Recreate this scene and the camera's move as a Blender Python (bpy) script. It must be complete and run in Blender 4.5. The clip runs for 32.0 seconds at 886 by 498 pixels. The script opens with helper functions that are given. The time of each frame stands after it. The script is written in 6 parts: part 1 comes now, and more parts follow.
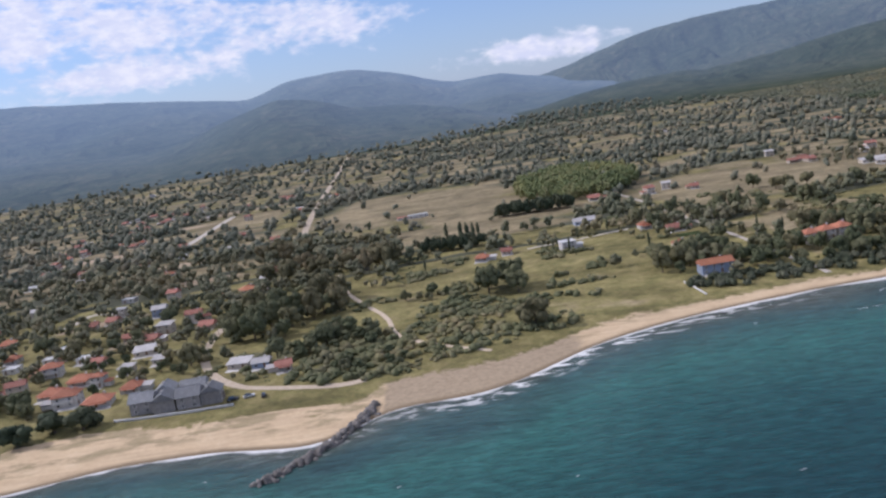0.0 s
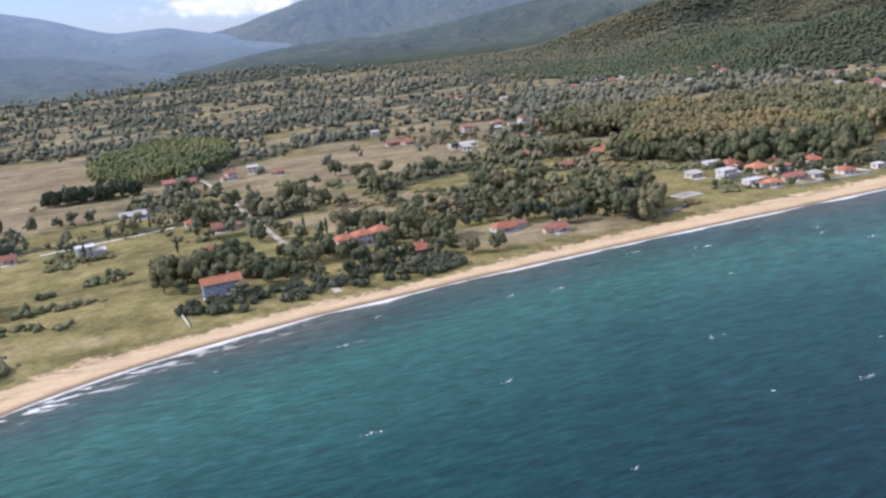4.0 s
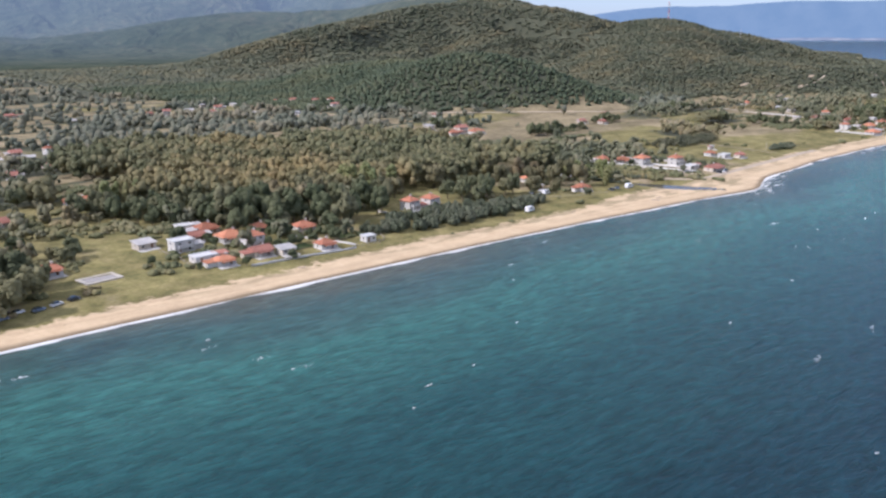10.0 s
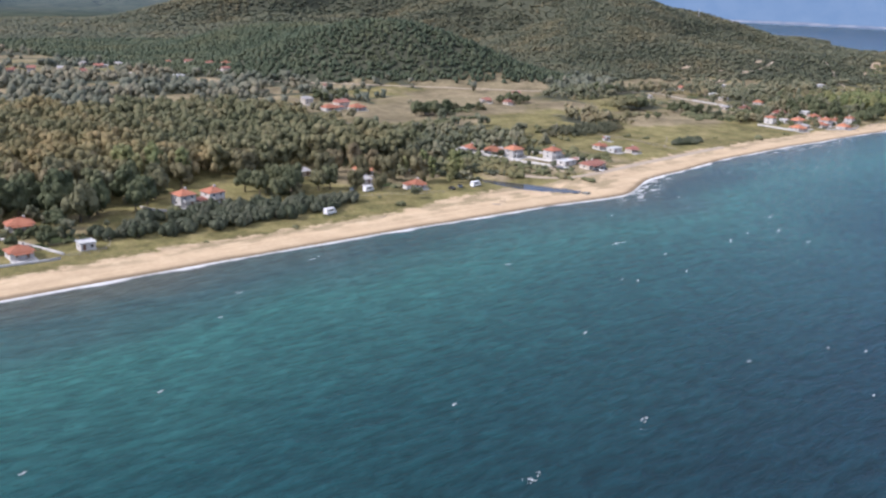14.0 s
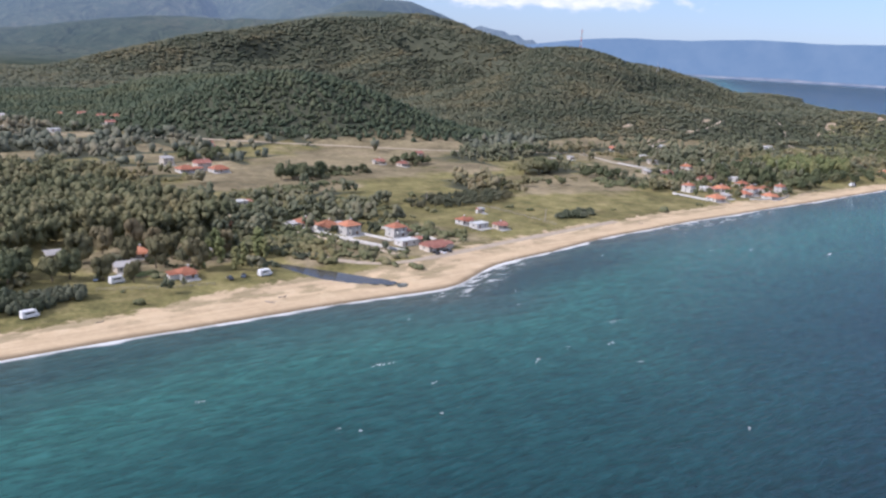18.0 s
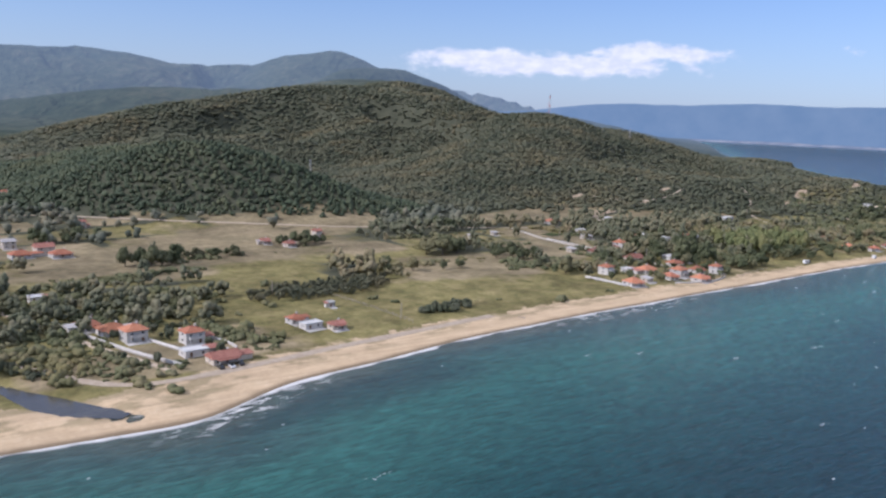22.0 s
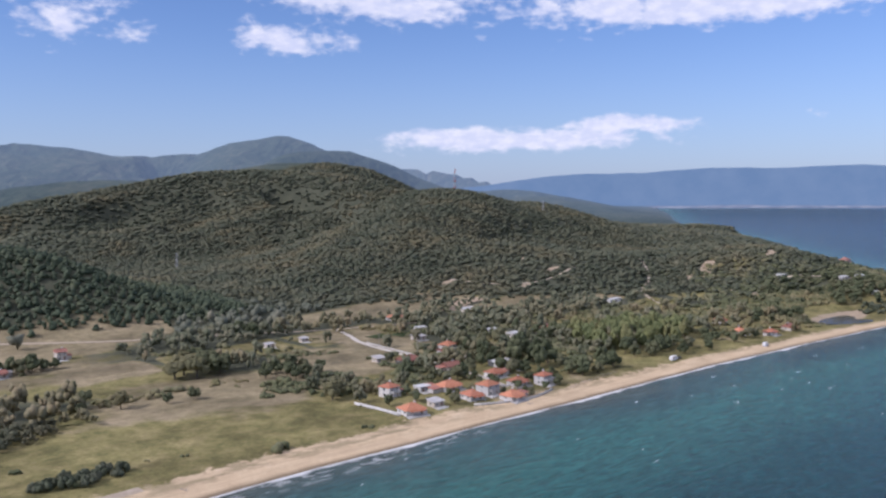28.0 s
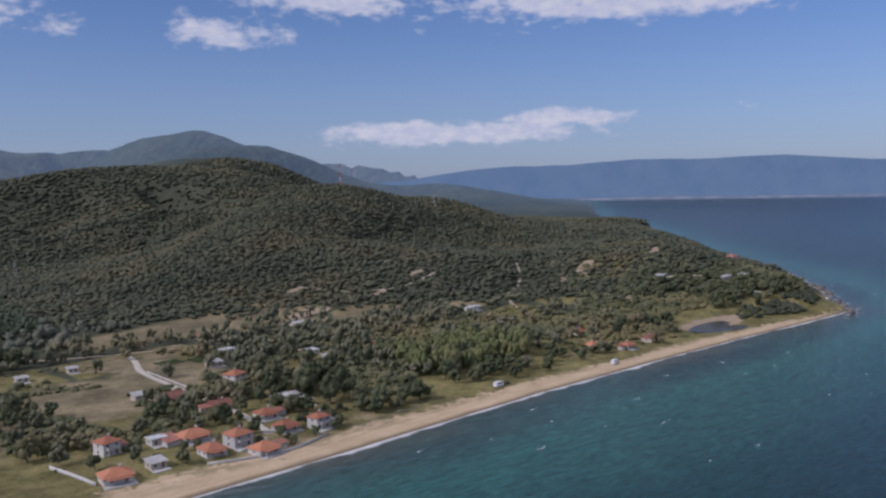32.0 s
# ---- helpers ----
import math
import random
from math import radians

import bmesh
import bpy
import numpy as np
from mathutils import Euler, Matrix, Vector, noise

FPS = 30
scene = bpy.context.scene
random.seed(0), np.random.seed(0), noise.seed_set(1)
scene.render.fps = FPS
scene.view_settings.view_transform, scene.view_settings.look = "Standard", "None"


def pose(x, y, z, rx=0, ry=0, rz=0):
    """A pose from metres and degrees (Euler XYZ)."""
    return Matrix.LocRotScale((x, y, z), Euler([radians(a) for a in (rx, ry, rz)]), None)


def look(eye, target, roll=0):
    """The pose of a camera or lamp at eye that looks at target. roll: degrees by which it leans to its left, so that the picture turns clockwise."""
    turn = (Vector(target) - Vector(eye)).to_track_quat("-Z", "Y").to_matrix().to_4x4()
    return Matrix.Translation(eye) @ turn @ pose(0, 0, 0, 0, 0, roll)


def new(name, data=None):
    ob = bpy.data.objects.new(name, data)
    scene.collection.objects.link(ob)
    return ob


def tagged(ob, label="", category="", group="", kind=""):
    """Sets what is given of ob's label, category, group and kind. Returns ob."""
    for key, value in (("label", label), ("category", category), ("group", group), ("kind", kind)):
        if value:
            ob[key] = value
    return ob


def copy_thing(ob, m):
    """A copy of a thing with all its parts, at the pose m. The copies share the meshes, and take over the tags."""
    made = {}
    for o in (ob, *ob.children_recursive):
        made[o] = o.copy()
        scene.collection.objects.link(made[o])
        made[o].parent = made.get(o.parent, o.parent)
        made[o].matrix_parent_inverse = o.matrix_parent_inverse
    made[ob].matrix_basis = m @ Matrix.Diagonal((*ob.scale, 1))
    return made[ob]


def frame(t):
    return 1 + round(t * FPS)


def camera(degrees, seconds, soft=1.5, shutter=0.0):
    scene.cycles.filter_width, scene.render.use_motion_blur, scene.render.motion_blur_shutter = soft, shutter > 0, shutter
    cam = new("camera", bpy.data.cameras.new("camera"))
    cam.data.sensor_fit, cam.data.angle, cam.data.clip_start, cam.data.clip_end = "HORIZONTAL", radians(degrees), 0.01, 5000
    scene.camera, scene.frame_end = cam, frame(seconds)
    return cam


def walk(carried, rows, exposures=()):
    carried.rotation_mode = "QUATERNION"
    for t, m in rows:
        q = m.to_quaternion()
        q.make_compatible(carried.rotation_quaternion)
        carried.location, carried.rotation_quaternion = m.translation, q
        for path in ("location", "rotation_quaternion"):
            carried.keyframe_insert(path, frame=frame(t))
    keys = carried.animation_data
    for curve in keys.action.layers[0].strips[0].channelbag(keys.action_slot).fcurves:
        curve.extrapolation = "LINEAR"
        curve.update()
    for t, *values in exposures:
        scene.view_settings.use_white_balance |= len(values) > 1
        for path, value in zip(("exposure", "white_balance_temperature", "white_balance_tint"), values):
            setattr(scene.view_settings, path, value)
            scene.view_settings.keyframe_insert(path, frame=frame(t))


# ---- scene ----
cam = camera(55.7, 32.0, soft=2.5)
METRES, EYE, TILT, LEAN, TURN = 882.0, 98.0, 0.0, 0.0, 1.2
ROWS = [
    (0.0, 0.0, 0.0, 0.0, -1.55, -10.03, 8.82),
    (0.5, 0.0121, 0.0095, -0.0005, -4.52, -10.58, 8.4),
    (1.0, 0.0259, 0.0188, -0.0009, -7.26, -11.33, 7.9),
    (1.5, 0.0386, 0.0267, -0.0012, -9.51, -12.29, 7.44),
    (2.0, 0.0527, 0.0347, -0.0016, -11.98, -13.39, 6.88),
    (2.5, 0.0662, 0.0418, -0.002, -14.55, -14.28, 6.36),
    (3.0, 0.0802, 0.0489, -0.0023, -17.56, -14.98, 5.89),
    (3.5, 0.0938, 0.0545, -0.0029, -20.01, -15.2, 5.59),
    (5.5, 0.1524, 0.0747, -0.0058, -26.77, -15.17, 5.48),
    (6.0, 0.168, 0.0789, -0.0063, -28.64, -15.43, 5.5),
    (6.5, 0.1823, 0.0828, -0.0071, -30.67, -15.47, 5.27),
    (7.0, 0.1978, 0.0854, -0.008, -32.78, -15.1, 4.82),
    (7.5, 0.212, 0.088, -0.0086, -34.56, -14.58, 4.21),
    (8.0, 0.2278, 0.0902, -0.0097, -36.07, -14.08, 3.51),
    (8.5, 0.2425, 0.0921, -0.0099, -37.26, -13.95, 2.78),
    (9.0, 0.2586, 0.0941, -0.0109, -38.51, -14.07, 1.98),
    (9.5, 0.2733, 0.0961, -0.0111, -39.61, -14.38, 1.2),
    (10.0, 0.289, 0.0973, -0.0113, -40.53, -14.72, 0.25),
    (10.5, 0.3038, 0.098, -0.0117, -41.03, -15.08, -0.4),
    (11.0, 0.3199, 0.0985, -0.0121, -41.28, -15.52, -1.0),
    (11.5, 0.3353, 0.1005, -0.0122, -41.45, -16.0, -1.43),
    (12.0, 0.3515, 0.1014, -0.0125, -41.55, -16.43, -1.85),
    (12.5, 0.3663, 0.1014, -0.0127, -41.57, -16.67, -2.13),
    (13.0, 0.3824, 0.1024, -0.0126, -41.55, -16.82, -2.36),
    (13.5, 0.3974, 0.1026, -0.0127, -41.4, -16.86, -2.38),
    (14.0, 0.4132, 0.1035, -0.0125, -41.24, -16.81, -2.42),
    (14.5, 0.4284, 0.1034, -0.0124, -41.02, -16.58, -2.4),
    (16.5, 0.4931, 0.1045, -0.0101, -40.39, -15.47, -2.12),
    (17.0, 0.5091, 0.1044, -0.01, -40.6, -14.86, -2.26),
    (17.5, 0.5241, 0.1051, -0.0096, -40.94, -14.26, -2.67),
    (18.0, 0.5404, 0.1064, -0.0091, -41.25, -13.43, -3.11),
    (18.5, 0.5555, 0.1063, -0.0089, -41.33, -12.58, -3.35),
    (19.0, 0.5714, 0.106, -0.0082, -41.4, -11.6, -3.55),
    (19.5, 0.5864, 0.1069, -0.0079, -41.42, -10.82, -3.72),
    (20.0, 0.6029, 0.1075, -0.0077, -41.29, -10.26, -3.7),
    (20.5, 0.618, 0.1084, -0.007, -41.09, -9.95, -3.57),
    (21.0, 0.6344, 0.1089, -0.0065, -40.8, -9.63, -3.27),
    (21.5, 0.6495, 0.1099, -0.006, -40.58, -9.35, -2.88),
    (22.0, 0.6658, 0.1107, -0.0056, -40.37, -9.03, -2.46),
    (22.5, 0.6809, 0.112, -0.0052, -40.27, -8.84, -2.11),
    (23.0, 0.6973, 0.1129, -0.0049, -40.14, -8.66, -1.76),
    (23.5, 0.7125, 0.1142, -0.0049, -40.11, -8.42, -1.59),
    (24.0, 0.7291, 0.1155, -0.0044, -40.13, -8.23, -1.56),
    (24.5, 0.7442, 0.1169, -0.0042, -40.16, -7.98, -1.53),
    (25.0, 0.7608, 0.118, -0.0042, -40.13, -7.63, -1.46),
    (25.5, 0.7758, 0.1192, -0.0039, -40.21, -7.22, -1.42),
    (27.5, 0.8388, 0.1248, -0.0036, -41.38, -4.06, -0.03),
    (28.0, 0.8547, 0.1256, -0.003, -41.88, -3.71, 0.41),
    (28.5, 0.8693, 0.1262, -0.0026, -42.45, -3.56, 0.65),
    (29.0, 0.8856, 0.1274, -0.0023, -43.01, -3.48, 0.7),
    (29.5, 0.9005, 0.1279, -0.0023, -43.47, -3.58, 0.74),
    (30.0, 0.9162, 0.1284, -0.0019, -43.99, -3.89, 0.76),
    (30.5, 0.9311, 0.1294, -0.0017, -44.44, -4.22, 0.78),
    (31.0, 0.9472, 0.1304, -0.0017, -44.94, -4.35, 0.82),
    (31.5, 0.9621, 0.131, -0.0016, -45.38, -4.26, 0.86),
    (32.0, 0.9778, 0.1316, -0.0017, -45.9, -4.18, 1.1),
]
walk(cam, [(t, pose(0, 0, EYE, TILT, LEAN, TURN) @ pose(METRES * x, METRES * y, METRES * z, 90 + pitch, roll, yaw)) for t, x, y, z, yaw, pitch, roll in ROWS],
     exposures=[(0.0, 0.0, 5900.0, 21.0), (3.0, 0.37, 5900.0, 21.0), (6.0, 0.47, 5900.0, 20.0), (14.0, 0.45, 5900.0, 20.0), (18.0, 0.34, 5850.0, 20.0), (21.0, 0.16, 5850.0, 20.0), (25.0, 0.1, 5800.0, 21.0), (29.0, -0.01, 5820.0, 23.0), (31.3, -0.02, 5820.0, 23.0), (32.0, -0.56, 5820.0, 23.0)])

# ---- sun and sky ----
SUN_AZ, SUN_EL = radians(-72), radians(37)
sun_dir = Vector((math.sin(SUN_AZ) * math.cos(SUN_EL), math.cos(SUN_AZ) * math.cos(SUN_EL), math.sin(SUN_EL)))
sun = new("sun", bpy.data.lights.new("sun", "SUN"))
sun.data.energy, sun.data.angle, sun.data.color = 3.45, radians(0.6), (1.0, 0.94, 0.86)
sun.matrix_world = look(sun_dir * 2000, (0, 0, 0))


def nd(nt, kind, **inputs):
    node = nt.nodes.new(kind)
    for key, value in inputs.items():
        socket = node.inputs[int(key[1:])] if key[0] == "i" and key[1:].isdigit() else node.inputs[key]
        if isinstance(value, bpy.types.NodeSocket):
            nt.links.new(value, socket)
        else:
            socket.default_value = value
    return node


def sums(nt, op, a, b=0.0, clamp=False):
    node = nd(nt, "ShaderNodeMath", i0=a, i1=b)
    node.operation, node.use_clamp = op, clamp
    return node.outputs[0]


def blend(nt, fac, a, b, mode="MIX"):
    node = nt.nodes.new("ShaderNodeMix")
    node.data_type, node.blend_type = "RGBA", mode
    for k, value in ((0, fac), (6, a), (7, b)):
        if isinstance(value, bpy.types.NodeSocket):
            nt.links.new(value, node.inputs[k])
        else:
            node.inputs[k].default_value = (*value, 1) if k and len(value) == 3 else value
    return node.outputs[2]


def steps(nt, fac, *stops):
    node = nd(nt, "ShaderNodeValToRGB", Fac=fac)
    ramp = node.color_ramp
    while len(ramp.elements) < len(stops):
        ramp.elements.new(0.5)
    for e, (at, col) in zip(ramp.elements, stops):
        e.position, e.color = at, ((col, col, col, 1) if isinstance(col, float) else (*col, 1))
    return node.outputs[0]


def grain(nt, vec, scale, detail=4.0, rough=0.55, distort=0.0):
    return nd(nt, "ShaderNodeTexNoise", Vector=vec, Scale=scale, Detail=detail, Roughness=rough, Distortion=distort).outputs[0]


def stretch(nt, vec, sx, sy, sz, rz=0.0):
    node = nd(nt, "ShaderNodeMapping", Vector=vec, Rotation=(0, 0, rz), Scale=(sx, sy, sz))
    return node.outputs[0]


def attr(nt, name):
    node = nt.nodes.new("ShaderNodeAttribute")
    node.attribute_name = name
    return node.outputs["Fac"]


def smooth(nt, value, lo, hi):
    node = nd(nt, "ShaderNodeMapRange", Value=value, i1=lo, i2=hi, i3=0.0, i4=1.0)
    node.interpolation_type = "SMOOTHSTEP"
    return node.outputs[0]


world = bpy.data.worlds.new("sky")
scene.world = world
world.use_nodes = True
wt = world.node_tree
sky = nd(wt, "ShaderNodeTexSky")
sky.sky_type, sky.sun_disc = "NISHITA", False
sky.sun_elevation, sky.sun_rotation = SUN_EL, SUN_AZ
sky.altitude, sky.air_density, sky.dust_density, sky.ozone_density = 100, 1.0, 0.6, 2.2
direction = wt.nodes.new("ShaderNodeTexCoord").outputs["Generated"]
split = nd(wt, "ShaderNodeSeparateXYZ", Vector=direction)
azim = sums(wt, "MULTIPLY", sums(wt, "ARCTAN2", split.outputs[0], split.outputs[1]), 57.2958)
elev = sums(wt, "MULTIPLY", sums(wt, "ARCSINE", split.outputs[2]), 57.2958)
flat = nd(wt, "ShaderNodeCombineXYZ", X=azim, Y=sums(wt, "MULTIPLY", elev, 1.9), Z=0.0).outputs[0]
puffs = sums(wt, "ADD", sums(wt, "MULTIPLY", grain(wt, flat, 0.34, 7.0, 0.58, 0.25), 0.75), sums(wt, "MULTIPLY", grain(wt, flat, 1.1, 4.0, 0.5), 0.3))
# cloud banks: azimuth, elevation, half widths, weight
CLOUDS = [(45, 3.7, 11, 0.95, 1.15), (53, 4.5, 6, 0.8, 1.0), (64.4, 4.9, 1.2, 0.4, 0.6), (30, 10.2, 5, 1.3, 0.9), (37, 12.8, 9, 1.8, 1.0),
          (58, 12.0, 16, 1.6, 1.1), (17, 11, 6, 2.2, 0.7), (43.5, 10.4, 1.6, 0.6, 0.5), (-20, 8, 15, 4.0, 0.85), (-8, 6.4, 9, 2.6, 0.85), (7, 2.4, 7, 1.1, 1.0), (-19, 4.6, 9, 1.6, 1.0)]
cover = 0.0
for a0, e0, wa, we, wgt in CLOUDS:
    u = sums(wt, "POWER", sums(wt, "DIVIDE", sums(wt, "ABSOLUTE", sums(wt, "SUBTRACT", azim, a0)), wa), 2.0)
    v = sums(wt, "POWER", sums(wt, "DIVIDE", sums(wt, "ABSOLUTE", sums(wt, "SUBTRACT", elev, e0)), we), 2.0)
    bump = sums(wt, "MULTIPLY", sums(wt, "POWER", 2.718, sums(wt, "MULTIPLY", sums(wt, "ADD", u, v), -1.0)), wgt)
    cover = sums(wt, "MAXIMUM", cover, bump)
# unseen cloud cover overhead, thickened to brighten the shadows
high = sums(wt, "MULTIPLY", smooth(wt, elev, 14.0, 26.0), 0.95)
cover = sums(wt, "MAXIMUM", cover, high)
dense = smooth(wt, sums(wt, "ADD", puffs, sums(wt, "MULTIPLY", cover, 0.5)), 0.74, 0.96)
cloud_tone = blend(wt, smooth(wt, grain(wt, flat, 0.9, 4.0), 0.35, 0.7), (5.8, 6.1, 6.9), (7.3, 7.3, 7.3))
low_air = sums(wt, "SUBTRACT", 1.0, smooth(wt, elev, -4.0, 12.5))
clear_sky = blend(wt, sums(wt, "MULTIPLY", low_air, 0.62), blend(wt, 1.0, sky.outputs[0], (0.72, 0.82, 1.0), "MULTIPLY"), (3.3, 4.1, 5.45))
sky_colour = blend(wt, sums(wt, "MULTIPLY", dense, 0.9), clear_sky, cloud_tone)
background = wt.nodes["Background"]
wt.links.new(sky_colour, background.inputs[0])
background.inputs[1].default_value = 0.12


# ---- meshes ----
def mesh_of(name, verts, faces, smooth_shade=False):
    """A mesh from arrays: vertices (n, 3) and faces (m, 3 or 4)."""
    verts, faces = np.asarray(verts, np.float32), np.asarray(faces, np.int32)
    me = bpy.data.meshes.new(name)
    me.vertices.add(len(verts))
    me.vertices.foreach_set("co", verts.ravel())
    k = faces.shape[1]
    me.loops.add(faces.size)
    me.loops.foreach_set("vertex_index", faces.ravel())
    me.polygons.add(len(faces))
    me.polygons.foreach_set("loop_start", np.arange(0, faces.size, k, dtype=np.int32))
    if smooth_shade:
        me.polygons.foreach_set("use_smooth", np.ones(len(faces), bool))
    me.update(calc_edges=True)
    me.validate()
    return me


def thing(name, me, mat, label="", category="", group="", kind="", parent=None):
    if me is not None and mat is not None and not me.materials:
        me.materials.append(mat)
    ob = new(name, me)
    if parent is not None:
        ob.parent = parent
    return tagged(ob, label, category, group, kind)


def part(name, bm, material, parent, label=""):
    if isinstance(bm, bmesh.types.BMesh):
        me = bpy.data.meshes.new(name)
        bm.to_mesh(me)
        bm.free()
    else:
        me = bm
    if not me.materials:
        me.materials.append(material)
    ob = new(name, me)
    ob.parent = parent
    return tagged(ob, label)


def floats(me, name, values):
    me.attributes.new(name, "FLOAT", "POINT").data.foreach_set("value", np.asarray(values, np.float32).ravel())


def lattice(x, y, seed):
    """Smooth value noise in 0..1 over the plane."""
    xi, yi = np.floor(x).astype(np.int64), np.floor(y).astype(np.int64)
    fx, fy = x - xi, y - yi
    fx, fy = fx * fx * (3 - 2 * fx), fy * fy * (3 - 2 * fy)

    def rnd(a, b):
        h = (a * 374761393 + b * 668265263 + seed * 1442695041) & 0xFFFFFFFF
        h = ((h ^ (h >> 13)) * 1274126177) & 0xFFFFFFFF
        return ((h ^ (h >> 16)) & 0xFFFF) / 65535.0

    return (rnd(xi, yi) * (1 - fx) + rnd(xi + 1, yi) * fx) * (1 - fy) + (rnd(xi, yi + 1) * (1 - fx) + rnd(xi + 1, yi + 1) * fx) * fy


def fbm(x, y, size, seed=0, octaves=4):
    total, amp, norm = 0.0, 1.0, 0.0
    for k in range(octaves):
        total, norm = total + amp * lattice(np.asarray(x) / size * 2 ** k + 17.3 * k, np.asarray(y) / size * 2 ** k - 9.1 * k, seed + k), norm + amp
        amp *= 0.5
    return total / norm


# ---- the lie of the land ----
COAST_X = [-3000, -400, -152, -120, -84, -62, -50, -40, -34, 1, 18, 44, 68, 102, 137, 200, 306, 455, 560, 640, 684, 705, 721, 760, 821, 906, 1040, 1160, 1280, 1380, 1494, 1520, 1600, 1750, 2000, 2300, 2360, 2420, 3000, 3800, 4200, 6000]
COAST_Y = [20, 215, 242, 252, 252, 246, 243, 258, 268, 269, 280, 304, 315, 325, 332, 338, 343, 346, 345, 342, 337, 348, 356, 361, 370, 374, 376, 378, 374, 368, 361, 366, 420, 520, 760, 1020, 1030, 1100, 1640, 2234, 2600, 4400]
fine_x = np.arange(-3200, 6200, 2.0)
fine_y = np.interp(fine_x, COAST_X, COAST_Y)
kernel = np.exp(-0.5 * (np.arange(-12, 13) / 4.0) ** 2)
fine_y = np.convolve(np.pad(fine_y, 12, "edge"), kernel / kernel.sum(), "valid") + 1.6 * (fbm(fine_x, fine_x * 0, 45, 5, 3) - 0.5) + np.clip((fine_x - 1490) / 60, 0, 1) * 22 * (fbm(fine_x, fine_x * 0 + 3, 90, 8, 4) - 0.5)


def coast(x):
    return np.interp(x, fine_x, fine_y)


# hills: middle x, y, height, half widths, turn
HILLS = [(1518, 996, 83, 207, 118, 0.48), (1345, 1226, 22, 146, 50, -0.73), (893, 790, 46, 92, 46, -0.62), (905, 950, 46, 80, 105, 0.08), (1482, 1537, 108, 244, 166, 2.08), (1921, 1072, 27, 117, 267, -0.28), (1686, 856, 26, 52, 297, -0.40), (1442, 635, 30, 93, 219, 0.84), (2213, 1147, 18, 225, 334, -0.54), (1078, 1634, 27, 145, 165, -0.06), (1234, 1573, 45, 186, 72, -0.21), (894, 1121, 20, 78, 68, -0.15), (1618, 1358, 44, 103, 184, -0.37), (1135, 1403, 19, 134, 93, 0.16), (2310, 1110, 10, 70, 45, -0.9)]
MOUNTAINS = [(2717, 3527, 323, 323, 368, 0.68), (1885, 4008, 247, 417, 364, 0.21), (1183, 4202, 206, 472, 211, 0.18), (535, 4488, 96, 348, 157, -0.43), (1972, 2133, 161, 262, 294, -0.19), (2512, 2959, 184, 417, 159, -0.06), (1633, 2794, 125, 435, 213, -0.69), (3444, 2671, 79, 215, 524, -0.62), (759, 3210, 46, 266, 373, -0.24), (3579, 3599, 185, 51, 340, 0.90), (1843, 1805, 72, 177, 135, -0.25), (2690, 3490, 12, 45, 80, 0.68), (2365, 3835, 14, 60, 50, 0), (2860, 3390, -22, 60, 60, 0)]


def lift(x, y):
    r = np.hypot(np.asarray(x) - 430.0, np.asarray(y) - 60.0)
    return 28 * np.clip((r - 2600) / 1900, 0, 1) ** 2


def bumps(x, y):
    z = np.zeros_like(x, dtype=float)
    for bx, by, h, sx, sy, r in HILLS + MOUNTAINS:
        c, s = math.cos(r), math.sin(r)
        u, v = ((x - bx) * c + (y - by) * s) / sx, (-(x - bx) * s + (y - by) * c) / sy
        z += h * np.exp(-0.5 * (u * u + v * v))
    return z


# the silted river mouth and the pond: x, y, half width
LAGOON = [(620, 434, 2), (633, 417, 2.6), (640, 402, 4), (645, 388, 5.4), (650, 376, 6.6), (655, 368, 5.2), (661, 360, 3.2), (668, 351, 1.2)]
POND = [(1352, 402, 7), (1376, 407, 16), (1398, 411, 18), (1420, 414, 9)]


def basin(x, y, line):
    """0 outside a widened line of points, up to 1 at its middle."""
    out = np.zeros_like(x, dtype=float)
    for (x0, y0, r0), (x1, y1, r1) in zip(line, line[1:]):
        dx, dy = x1 - x0, y1 - y0
        k = np.clip(((x - x0) * dx + (y - y0) * dy) / (dx * dx + dy * dy), 0, 1)
        out = np.maximum(out, 1 - np.hypot(x - x0 - k * dx, y - y0 - k * dy) / ((r0 + k * (r1 - r0)) * 1.7))
    return np.clip(out, 0, 1)


